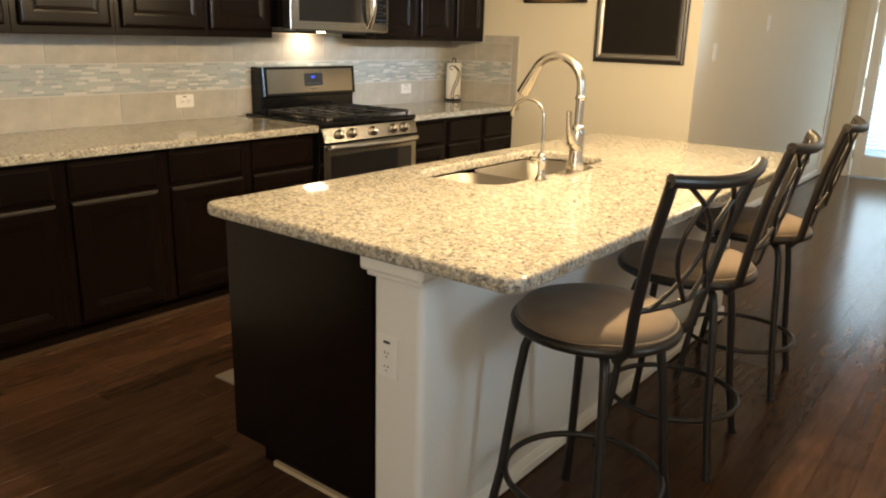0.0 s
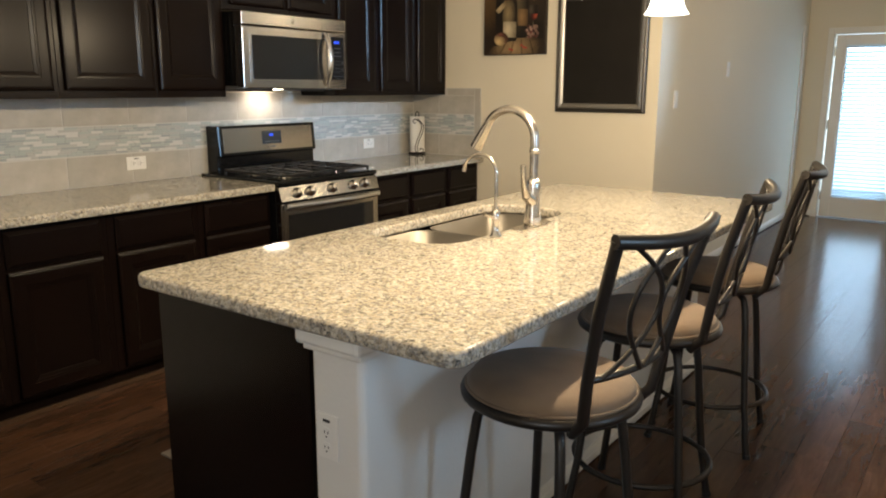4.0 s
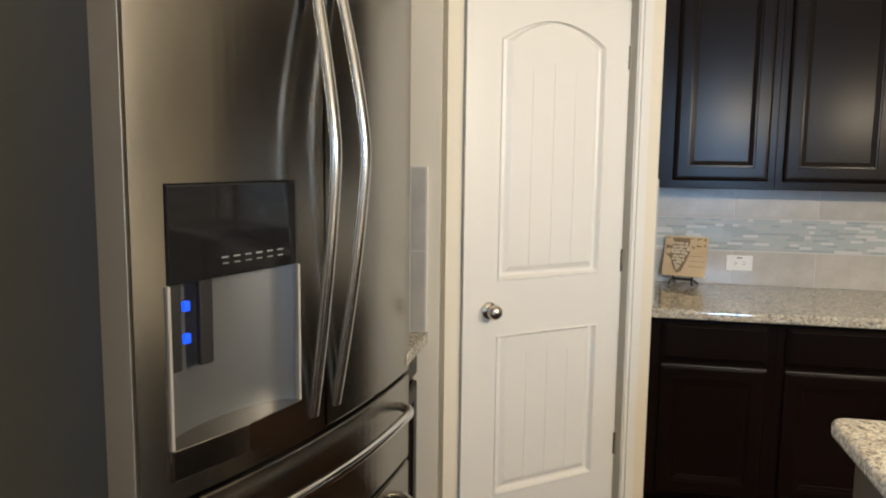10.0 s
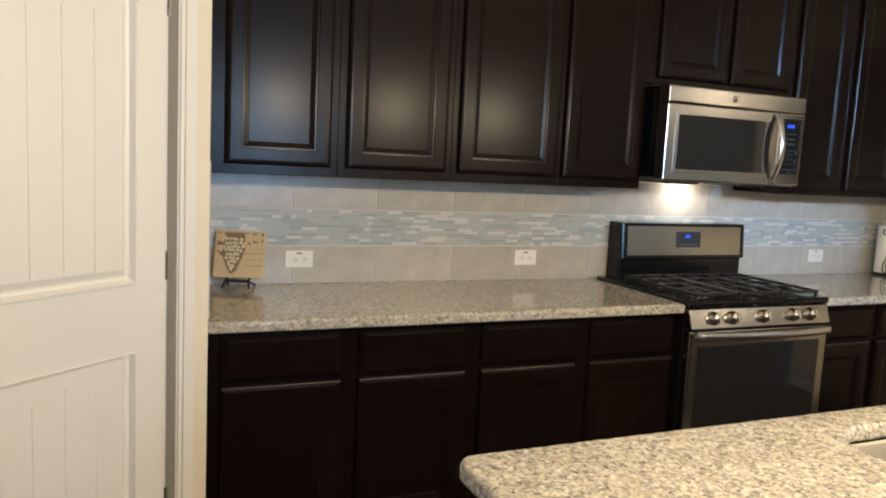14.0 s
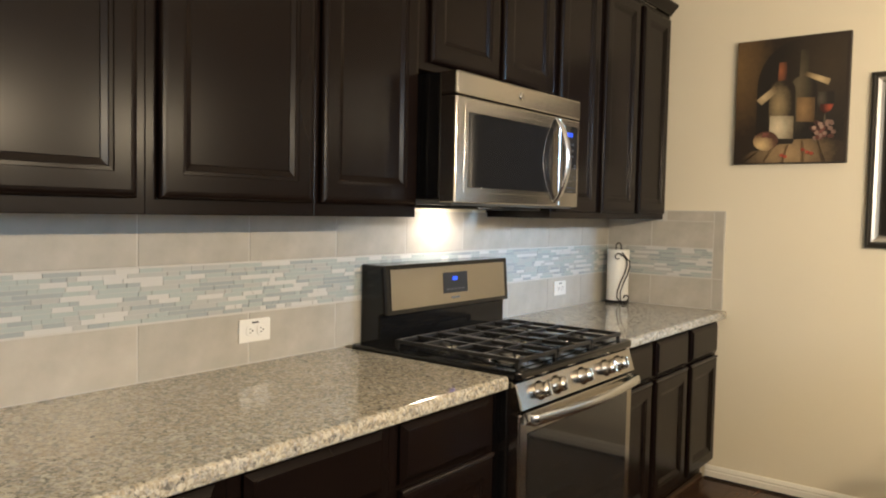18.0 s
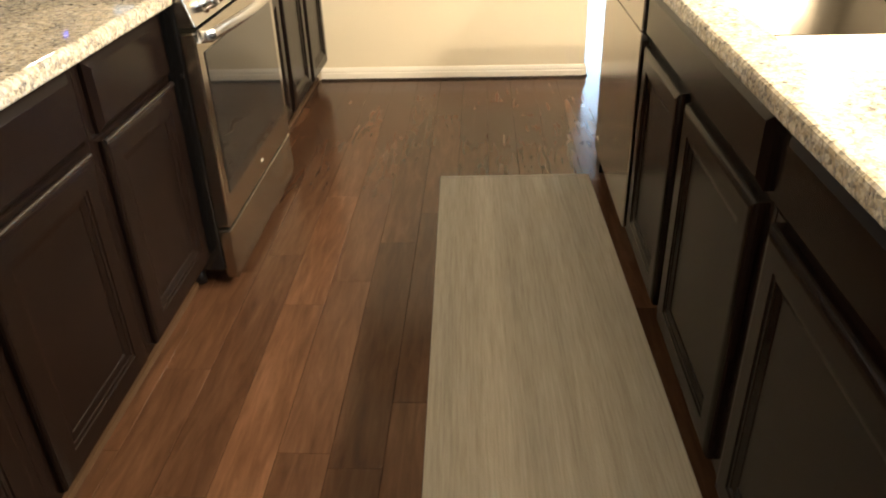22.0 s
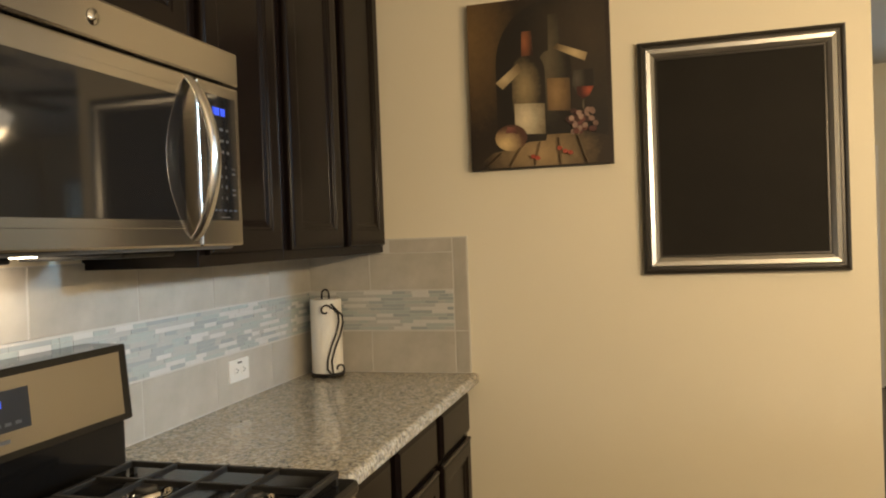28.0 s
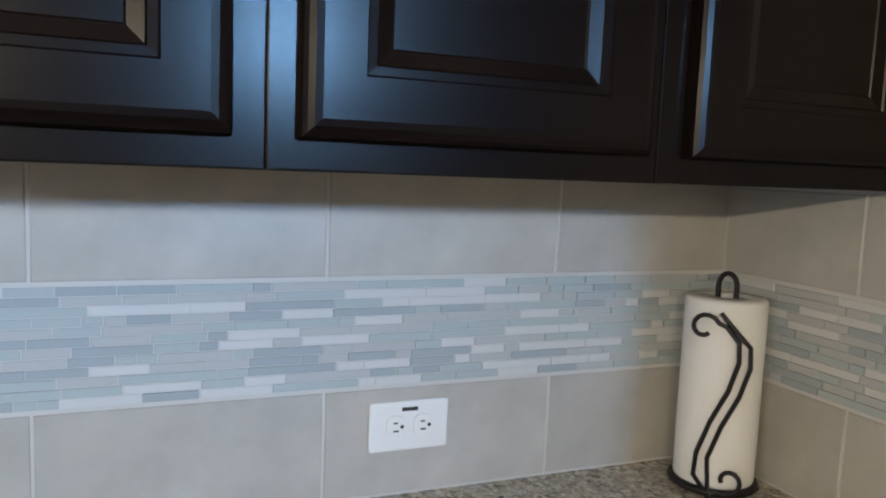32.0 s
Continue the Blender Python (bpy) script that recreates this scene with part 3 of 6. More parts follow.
pantry = tagged(new("door_2"), "white two-panel arched pantry door, closed", "door", "", "structure")
c0 = PA + PDIR * DS1 + PNORM * -0.045
pantry.matrix_basis = Matrix(((-PDIR.x, -PNORM.x, 0, c0.x), (-PDIR.y, -PNORM.y, 0, c0.y), (0, 0, 1, 0), (0, 0, 0, 1)))
W, H = DW, DTOP - 0.012


def arch_outline(x0, x1, z0, z1, rise, n=10):
    pts = [(x0, z0), (x1, z0)]
    for k in range(n + 1):
        u = 1 - k / n
        pts.append((x0 + (x1 - x0) * u, z1 + rise * (1 - (2 * u - 1) ** 2)))
    return pts


def inset(pts, d):
    cx, cz = sum(p[0] for p in pts) / len(pts), sum(p[1] for p in pts) / len(pts)
    hx, hz = max(abs(p[0] - cx) for p in pts), max(abs(p[1] - cz) for p in pts)
    return [(cx + (p[0] - cx) * (hx - d) / hx, cz + (p[1] - cz) * (hz - d) / hz) for p in pts]


PX0, PX1 = 0.115, W - 0.115
panels = [arch_outline(PX0, PX1, 0.252, 0.868, 0.0), arch_outline(PX0, PX1, 1.072, 1.935, 0.078)]
body = Shape()
body.box(0, W, 0.012, 0.036, 0.012, H, c=0.002)
# face sheet with two recessed panels
bmf = bmesh.new()
outer = [bmf.verts.new((x, -0.006, z)) for x, z in ((0.001, 0.013), (W - 0.001, 0.013), (W - 0.001, H - 0.001), (0.001, H - 0.001))]
edges = [bmf.edges.new((outer[i], outer[(i + 1) % 4])) for i in range(4)]
for pts in panels:
    vs = [bmf.verts.new((x, -0.006, z)) for x, z in pts]
    edges += [bmf.edges.new((vs[i], vs[(i + 1) % len(vs)])) for i in range(len(vs))]
bmesh.ops.triangle_fill(bmf, edges=edges, use_beauty=True)
dead = [f for f in bmf.faces if any(PX0 < f.calc_center_median().x < PX1 and lo < f.calc_center_median().z < hi for lo, hi in ((0.252, 0.868), (1.072, 1.935))) or (f.calc_center_median().z > 1.8 and all(any(abs(v.co.x - x) < 1e-5 and abs(v.co.z - z) < 1e-5 for x, z in panels[1]) for v in f.verts))]
bmesh.ops.delete(bmf, geom=dead, context="FACES_ONLY")
body.take(bmf)
for e in ((0.001, 0.001, 0.013, H - 0.001), (W - 0.001, W - 0.001, 0.013, H - 0.001)):
    body.add([(e[0], -0.006, e[2]), (e[0], 0.014, e[2]), (e[0], 0.014, e[3]), (e[0], -0.006, e[3])], [(0, 1, 2, 3)])
part("door_slab", body, M_TRIM, pantry)
for pts in panels:
    s = Shape()
    loops = [(0.0, -0.004), (0.002, -0.009), (0.008, -0.010), (0.012, -0.004), (0.017, 0.009), (0.023, 0.0115), (0.030, 0.0105), (0.046, 0.000), (0.050, -0.002)]
    v = []
    for d, y in loops:
        v += [(x, y - 0.002, z) for x, z in inset(pts, d)]
    k = len(pts)
    f = [(i * k + j, i * k + (j + 1) % k, (i + 1) * k + (j + 1) % k, (i + 1) * k + j) for i in range(len(loops) - 1) for j in range(k)]
    f.append(tuple(range((len(loops) - 1) * k, len(loops) * k)))
    s.add(v, f)
    mould = part("door_panel", s, M_TRIM, pantry, "raised panel with vertical grooves")
    z0, z1 = min(p[1] for p in pts) + 0.05, min(max(p[1] for p in pts), 1.915) - 0.05
    for g in range(1, 4):
        gx = PX0 + 0.042 + (PX1 - PX0 - 0.084) * g / 4
        part("groove", box(gx - 0.002, gx + 0.002, -0.0060, -0.0042, z0, z1 - (0.03 if g != 2 else 0)), M_TRIM, mould)
kx = 0.080
part("knob", Shape().lathe([(0.0, -0.066), (0.014, -0.065), (0.025, -0.056), (0.029, -0.045), (0.026, -0.033), (0.014, -0.024), (0.011, -0.012), (0.013, -0.010), (0.030, -0.010), (0.032, -0.004), (0.032, 0)], kx, -0.006, 24, "y", 0.968), M_NICKEL, pantry, "satin nickel door knob")
for z in (0.358, 1.118, 1.908):
    part("hinge", Shape().tube([(W + 0.006, -0.012, z - 0.048), (W + 0.006, -0.012, z + 0.048)], 0.008).box(W - 0.008, W + 0.014, -0.008, -0.004, z - 0.045, z + 0.045), M_NICKEL, pantry)
part("hinge_pin_stop", Shape().tube([(W + 0.006, -0.012, 1.960), (W + 0.004, -0.028, 1.963), (W + 0.035, -0.045, 1.963)], 0.005).lathe([(0, -0.006), (0.009, -0.006), (0.009, 0.006), (0, 0.006)], W + 0.035, -0.045, 12, "z", 1.963), M_NICKEL, pantry)
tr = Shape()
for s0, s1, z0, z1 in ((DS0 - 0.060, DS0 - 0.003, 0, DTOP + 0.06), (DS1 + 0.003, DS1 + 0.060, 0, DTOP + 0.06), (DS0 - 0.003, DS1 + 0.003, DTOP + 0.003, DTOP + 0.06)):
    for d, i in ((0.011, 0.0), (0.018, 0.014)):
        q = slant(s0 + (i if s1 - s0 < 0.1 and s0 > DS1 else 0), s1 - (i if s1 - s0 < 0.1 and s0 < DS0 else 0), 0.0005, d, z0, z1)
        tr.add(q.v, q.f)
for s0, s1 in ((DS0 - 0.003, DS0 + 0.0), (DS1, DS1 + 0.003)):
    q = slant(s0, s1, -0.10, 0.004, 0, DTOP + 0.003)
    tr.add(q.v, q.f)
structure("trim_pantry_door", tr, M_TRIM, "white painted door casing")

# Outdoors beyond the windows
structure("backdrop_sky", box(-20, 40, 60.0, 60.1, -5, 30), M_OUT, "pale hazy daylight outdoors")
structure("backdrop_sky_side", box(60.0, 60.1, -40, 40, -5, 30), M_OUT, "pale hazy daylight outdoors")
# sky glow behind the added south window
structure("backdrop_sky_south", box(-40, 40, -60.1, -60.0, -5, 30), M_OUT, "pale hazy daylight outdoors")
# backdrop roofs glow, in place of daylight falling on them
structure("backdrop_roof", Shape().prism([(-18, -1), (42, -1), (42, 3.6), (33, 3.8), (21.1, 6.5), (11.0, 4.5), (4, 5.6), (-6, 3.6), (-18, 3.4)], 55.0, 55.2, "y"), M_OUTLOW, "pale blue-grey roofs of distant houses")
structure("ground", box(-60, 60, FAR + 0.4, 60, -0.3, -0.2), M_PONY, "pale patio and lawn outdoors")

# Cabinets on the west wall. Their fronts face +x, so fronts are built facing -y and turned.


def front_at(x, y, z):
    """Pose of a front whose own x runs along -y ... from y up; face towards +x."""
    return Matrix.Translation((x, y, z)) @ Matrix.Rotation(radians(90), 4, "Z")


def wall_cabinet(y0, y1, z0, z1, depth, doors, dz0, dz1, label="dark espresso wall cabinet with a raised-panel door"):
    c = thing("wall_cabinet", (0, y0, z0), label, "cabinet", "wall cabinets")
    w = y1 - y0
    part("body", box(0.003, depth, 0, w, 0, z1 - z0, c=0.002), M_ESP, c)
    for a, b in doors:
        part("door", panel_door(b - a, dz1 - dz0, 0.021, False), M_ESP, c, at=front_at(depth + 0.001, a - y0, dz0 - z0))
    return c


UB, UT = 1.391, 2.505
for (y0, y1), d in zip(((-4.131, -3.611), (-3.611, -3.125), (-3.125, -2.605), (-2.605, -2.155)), ((-4.040, -3.641), (-3.580, -3.152), (-3.097, -2.621), (-2.590, -2.168))):
    wall_cabinet(y0, y1, UB, UT, 0.335, [d], 1.428, 2.480)
wall_cabinet(-2.154, -1.262, 1.880, 2.630, 0.335, [(-2.105, -1.697), (-1.672, -1.290)], 1.908, 2.605, "dark espresso cabinet with two raised-panel doors over the microwave")
for (y0, y1), d in zip(((-1.262, -0.838), (-0.838, -0.416), (-0.416, -0.004)), ((-1.235, -0.868), (-0.811, -0.435), (-0.382, -0.030))):
    wall_cabinet(y0, y1, UB, UT, 0.335, [d], 1.420, 2.480)


def crown(y0, y1, z, left, right, depth=0.335):
    """A crown moulding along the front, mitred round the open ends."""
    prof = [(0.0, 0.0), (0.010, 0.0), (0.012, 0.010), (0.022, 0.020), (0.036, 0.036), (0.046, 0.044), (0.046, 0.056), (0.0, 0.056)]
    s = Shape()
    v = []
    for d, h in prof:
        pts = [(0.004, y0 - (d if left else 0)), (depth + d, y0 - (d if left else 0)), (depth + d, y1 + (d if right else 0)), (0.004, y1 + (d if right else 0))]
        v += [(x, y, z + h) for x, y in pts]
    k = len(prof)
    f = [(4 * i + j, 4 * i + j + 1, 4 * i + 5 + j, 4 * i + 4 + j) for i in range(k - 1) for j in range(3)]
    s.add(v, f)
    return solid("crown_moulding", s, M_ESP, "dark espresso crown moulding on the wall cabinets", "moulding", "crown mouldings")


crown(-4.131, -2.156, UT + 0.001, False, False)
crown(-2.154, -1.262, 2.631, True, True)
crown(-1.260, -0.004, UT + 0.001, False, False)


def base_cabinet(y0, y1, fronts, face=0.669, label="dark espresso base cabinet with a drawer over a panelled door"):
    c = thing("base_cabinet", (0, y0, 0), label, "cabinet", "base cabinets")
    w = y1 - y0
    part("body", box(0.003, face - 0.001, 0, w, 0.100, 0.874, c=0.002), M_ESP, c)
    part("toe_kick", box(0.003, face - 0.060, 0, w, 0.001, 0.100), M_ESP, c)
    part("shoe_moulding", box(face - 0.060, face - 0.047, 0, w, 0.001, 0.02), M_SHOE, c)
    for a, b in fronts:
        part("drawer_front", slab_front(b - a, 0.160, 0.020), M_ESP, c, at=front_at(face, a - y0, 0.694))
        dd = part("door", panel_door(b - a, 0.560, 0.020, False), M_ESP, c, at=front_at(face, a - y0, 0.116))
        # bead added so the door's top edge catches a highlight
        part("top_bead", Shape().tube([(0.003, -0.0142, 0.5565), (b - a - 0.003, -0.0142, 0.5565)], 0.0065, 12), M_BEAD, dd)
    return c


for (y0, y1), d in zip(((-4.131, -3.634), (-3.634, -3.140), (-3.140, -2.640), (-2.640, -2.158)), ((-4.083, -3.667), (-3.599, -3.175), (-3.104, -2.674), (-2.606, -2.176))):
    base_cabinet(y0, y1, [d])
for (y0, y1), d in zip(((-1.318, -0.880), (-0.880, -0.440), (-0.440, -0.006)), ((-1.296, -0.905), (-0.856, -0.465), (-0.415, -0.030))):
    base_cabinet(y0, y1, [d], 0.652)


def slab(name, outline, z0, z1, label, hole=None):
    """A slab whose front edge, along y at the largest x, is a rounded strip of its own."""
    ct = thing(name, (0, 0, 0), label, "countertop", "countertops")
    (x0, y0), (x1, y1) = outline[0], outline[2]
    part("slab", box(x0, x1 - 0.03, y0, y1, z0, z1), M_GRAN, ct)
    arc = [(x1 - 0.013 + 0.013 * math.cos(t), z1 - 0.013 + 0.013 * math.sin(t)) for t in (math.pi / 2 * k / 5 for k in range(6))]
    low = [(x1 - 0.008 + 0.008 * math.sin(t), z0 + 0.008 - 0.008 * math.cos(t)) for t in (math.pi / 2 * k / 3 for k in range(4))]
    part("front_edge", Shape().prism([(x1 - 0.03, z0)] + low + arc + [(x1 - 0.03, z1)], y0, y1, "y"), M_GRAN, ct, "rounded polished front edge")
    return ct


slab("countertop", [(0.002, -4.132), (0.722, -4.132), (0.722, -2.160), (0.002, -2.160)], 0.875, 0.915, "speckled beige and grey polished granite countertop")
slab("countertop", [(0.002, -1.316), (0.704, -1.316), (0.704, -0.003), (0.002, -0.003)], 0.875, 0.915, "speckled granite countertop beside the range")

# Range
rg = thing("range", (0.06, -2.154, 0), "stainless steel gas range with black cooktop and grates", "stove")
RW = 0.832
part("body", box(-0.03, 0.655, 0.0, RW, 0.06, 0.90, c=0.004), M_BLACK, rg)
for y in (0.03, RW - 0.06):
    for x in (0.05, 0.56):
        part("foot", Shape().lathe([(0.0, 0.001), (0.018, 0.001), (0.018, 0.06), (0, 0.06)], x, y, 12), M_BLACKM, rg)
part("drawer", box(0.656, 0.695, 0.006, RW - 0.006, 0.030, 0.200, c=0.005), M_STEEL, rg, "stainless storage drawer")
od = part("oven_door", box(0.656, 0.698, 0.006, RW - 0.006, 0.210, 0.800, c=0.006), M_STEEL, rg, "stainless oven door with a dark window")
part("window", box(0.697, 0.701, 0.055, RW - 0.055, 0.305, 0.735, c=0.0015), M_GLASSB, od)
part("badge", Shape().lathe([(0.0, 0.004), (0.013, 0.003), (0.013, 0)], 0.698, RW / 2, 20, "x", 0.252), M_CHROME, od)
hp = [(0.700, 0.03, 0.783), (0.735, 0.035, 0.785)] + [(0.735 + 0.028 * math.sin(math.pi * k / 12), 0.05 + (RW - 0.10) * k / 12, 0.785) for k in range(13)] + [(0.735, RW - 0.035, 0.785), (0.700, RW - 0.03, 0.783)]
ring = [(0.009 * math.cos(t), 0.018 * math.sin(t)) for t in (2 * math.pi * q / 14 for q in range(14))]
part("handle", Shape().add([(x + a, y, z + b) for x, y, z in hp for a, b in ring], [(i * 14 + q, i * 14 + (q + 1) % 14, i * 14 + 14 + (q + 1) % 14, i * 14 + 14 + q) for i in range(len(hp) - 1) for q in range(14)], True), M_HANDLE, od, "bowed flat stainless handle")
cp = Shape().prism([(0.656, 0.812), (0.706, 0.815), (0.682, 0.893), (0.656, 0.900)], 0.004, RW - 0.004, "y", 0.004)
panel = part("control_panel", cp, M_STEEL, rg, "stainless control panel")
for ky in (0.130, 0.235, 0.416, 0.597, 0.702):
    kn = Shape().lathe([(0.031, 0.0), (0.031, 0.004), (0.025, 0.007), (0.023, 0.030), (0.020, 0.036), (0, 0.037)], 0, 0, 20, "x")
    kn.box(0.036, 0.044, -0.004, 0.004, -0.020, 0.020, c=0.0015)
    part("knob", kn, M_NICKEL, panel, at=Matrix.Translation((0.693, ky, 0.855)) @ Matrix.Rotation(radians(-16), 4, "Y"))
top = part("cooktop", Shape().prism(rounded(-0.02, 0.694, 0.0, RW, 0.02), 0.901, 0.930, "z", 0.008), M_BLACK, rg, "black enamel cooktop")
part("well", Shape().prism(rounded(0.16, 0.66, 0.05, RW - 0.05, 0.03), 0.9305, 0.9325, "z"), M_BLACK, top)
for bx, by, br in ((0.28, 0.17, 0.036), (0.53, 0.17, 0.045), (0.28, RW - 0.17, 0.045), (0.53, RW - 0.17, 0.036), (0.40, RW / 2, 0.05)):
    bu = part("burner", Shape().lathe([(br * 1.25, 0.0), (br * 1.2, 0.010), (br * 0.95, 0.012), (br * 0.9, 0.012)], bx, by, 20, "z", 0.933), M_CHROME, top)
    part("burner_cap", Shape().lathe([(br * 0.92, 0.012), (br * 0.92, 0.019), (br * 0.85, 0.022), (0, 0.023)], bx, by, 20, "z", 0.933), M_IRON, bu)
for k in range(3):
    g0, g1 = 0.045 + k * 0.247, 0.045 + (k + 1) * 0.247 - 0.006
    g = Shape()
    zt = 0.962
    for x0, x1 in ((0.155, 0.167), (0.655, 0.667)):
        g.box(x0, x1, g0, g1, zt - 0.014, zt, c=0.003)
    for y in (g0, g1 - 0.012):
        g.box(0.155, 0.667, y, y + 0.012, zt - 0.014, zt, c=0.003)
    gm = (g0 + g1) / 2
    g.box(0.155, 0.667, gm - 0.005, gm + 0.005, zt - 0.012, zt + 0.001, c=0.002)
    for x in (0.28, 0.405, 0.53):
        g.box(x - 0.005, x + 0.005, g0, g1, zt - 0.012, zt + 0.0015, c=0.002)
    for x in (0.158, 0.652):
        for y in (g0, g1 - 0.012):
            g.box(x, x + 0.012, y, y + 0.012, 0.9315, zt - 0.01)
    part("grate", g, M_IRON, rg, "black cast iron grate")
GW = 0.812
bg = part("backguard", Shape().prism([(0.012, 0.917), (0.115, 0.917), (0.115, 1.022), (0.140, 1.032), (0.125, 1.212), (0.012, 1.212)], 0.0, GW, "y", 0.012), M_BLACK, rg, "black backguard", Matrix.Translation((-0.06, 0.080, 0)))
fp = Shape()
for y0, y1 in ((0.032, GW - 0.036),):
    q = [(0.1410, 1.048), (0.1295, 1.196)]
    fp.add([(q[0][0], y0, q[0][1]), (q[0][0], y1, q[0][1]), (q[1][0], y1, q[1][1]), (q[1][0], y0, q[1][1]), (0.12, y0, q[0][1]), (0.12, y1, q[0][1]), (0.12, y1, q[1][1]), (0.12, y0, q[1][1])], [(0, 1, 2, 3), (0, 4, 5, 1), (1, 5, 6, 2), (2, 6, 7, 3), (3, 7, 4, 0)])
face = part("face_plate", fp, M_STEEL, bg, "stainless face plate")


def on_guard(y0, y1, z0, z1, lift):
    x = lambda z: 0.1410 - 0.0115 * (z - 1.048) / 0.148 + lift
    return Shape().add([(x(z0), y0, z0), (x(z0), y1, z0), (x(z1), y1, z1), (x(z1), y0, z1), (x(z0) - 0.003, y0, z0), (x(z0) - 0.003, y1, z0), (x(z1) - 0.003, y1, z1), (x(z1) - 0.003, y0, z1)], [(0, 1, 2, 3), (0, 4, 5, 1), (1, 5, 6, 2), (2, 6, 7, 3), (3, 7, 4, 0)])


part("display", on_guard(0.340, 0.500, 1.088, 1.170, 0.0015), M_BLACKM, bg, "black display window")
part("clock", on_guard(0.400, 0.430, 1.138, 1.152, 0.003), M_BLUE, bg, "lit blue clock digits")
for k in range(5):
    part("button", on_guard(0.360 + 0.025 * k, 0.375 + 0.025 * k, 1.100, 1.106, 0.0028), M_GREY, bg)
part("badge", on_guard(0.390, 0.445, 1.066, 1.074, 0.0012), M_GREY, bg, "small grey maker's mark")

# Microwave over the range
mw = thing("microwave", (0, -2.153, 1.440), "stainless steel over-the-range microwave with a dark window", "microwave")
MW, MH = 0.830, 0.423
part("case", box(0.003, 0.430, 0.004, MW - 0.004, 0.012, MH, c=0.004), M_BLACK, mw, "black case")
part("bottom_pan", box(0.04, 0.475, 0.01, MW - 0.01, -0.006, 0.011, c=0.004), M_GREY, mw)
part("lamp_lens", box(0.10, 0.17, 0.44, 0.58, -0.0105, -0.0062), M_HOOD, mw, "lit lamp lens")
for y in (0.16, 0.60):
    part("grease_filter", box(0.10, 0.36, y, y + 0.17, -0.018, -0.0062, c=0.004), M_BLACKM, mw)
part("vent_grille", box(0.431, 0.498, 0.0, MW, 0.348, MH, c=0.006), M_STEEL, mw, "stainless vent strip")
part("badge", Shape().lathe([(0.0, 0.003), (0.014, 0.002), (0.014, 0)], 0.498, MW * 0.46, 20, "x", 0.386), M_CHROME, mw)
dy = 0.668
md = part("door", box(0.431, 0.496, 0.0, dy, 0.0, 0.344, c=0.005), M_STEEL, mw, "stainless door")
part("window", box(0.495, 0.4985, 0.065, 0.618, 0.052, 0.297, c=0.001), M_GLASSB, md)
part("window_rim", box(0.4952, 0.4977, 0.047, 0.634, 0.036, 0.314, c=0.001), M_STEELX, md)
ring = [(0.008 * math.cos(t), 0.017 * math.sin(t)) for t in (2 * math.pi * q / 14 for q in range(14))]
hpts = [(0.490 + 0.058 * math.sin(math.pi * k / 18) ** 0.7, 0.648, 0.012 + 0.330 * k / 18) for k in range(19)]
part("handle", Shape().add([(x + a, y + b, z) for x, y, z in hpts for a, b in ring], [(i * 14 + q, i * 14 + (q + 1) % 14, i * 14 + 14 + (q + 1) % 14, i * 14 + 14 + q) for i in range(18) for q in range(14)], True), M_HANDLE, md, "wide curved steel handle")
mc = part("control_side", box(0.431, 0.496, dy + 0.003, MW, 0.0, 0.344, c=0.005), M_STEEL, mw, "stainless control side")
part("keypad", box(0.4955, 0.4985, dy + 0.034, MW - 0.020, 0.054, 0.318, c=0.001), M_GLASSB, mc, "black keypad")
KY0, KZ0, KW, KH = dy + 0.034, 0.054, MW - 0.020 - dy - 0.034, 0.264
M_KEY = mat("keypad_marks", (0.05, 0.052, 0.058), 0.5)
M_KEYB = mat("keypad_marks_blue", (0.03, 0.045, 0.075), 0.5)


def key_mark(u, v, w, h, m=M_KEY, name="key_mark"):
    """A small mark on the keypad: u, v its middle as shares of the pad's width and height from its top."""
    y, z = KY0 + KW * u, KZ0 + KH * (1 - v)
    part(name, box(0.4984, 0.4990, y - w / 2, y + w / 2, z - h / 2, z + h / 2), m, mc)


for u, w in ((0.20, 0.003), (0.28, 0.008), (0.37, 0.008), (0.49, 0.007), (0.57, 0.007)):
    key_mark(u, 0.13, w, 0.016, M_BLUE, "clock_digit")
for v in (0.27, 0.36, 0.45):
    for u, w in ((0.25, 0.010), (0.46, 0.014), (0.66, 0.010)):
        key_mark(u, v, w, 0.006)
for v in (0.57, 0.65, 0.73, 0.82):
    for u in (0.22, 0.40, 0.57):
        key_mark(u, v, 0.005, 0.006)
for v in (0.58, 0.62, 0.75, 0.79):
    key_mark(0.84, v, 0.014, 0.004)
for u in (0.15, 0.32, 0.50, 0.68, 0.86):
    key_mark(u, 0.92, 0.012, 0.004, M_KEYB)
key_mark(0.50, 0.975, 0.034, 0.003)

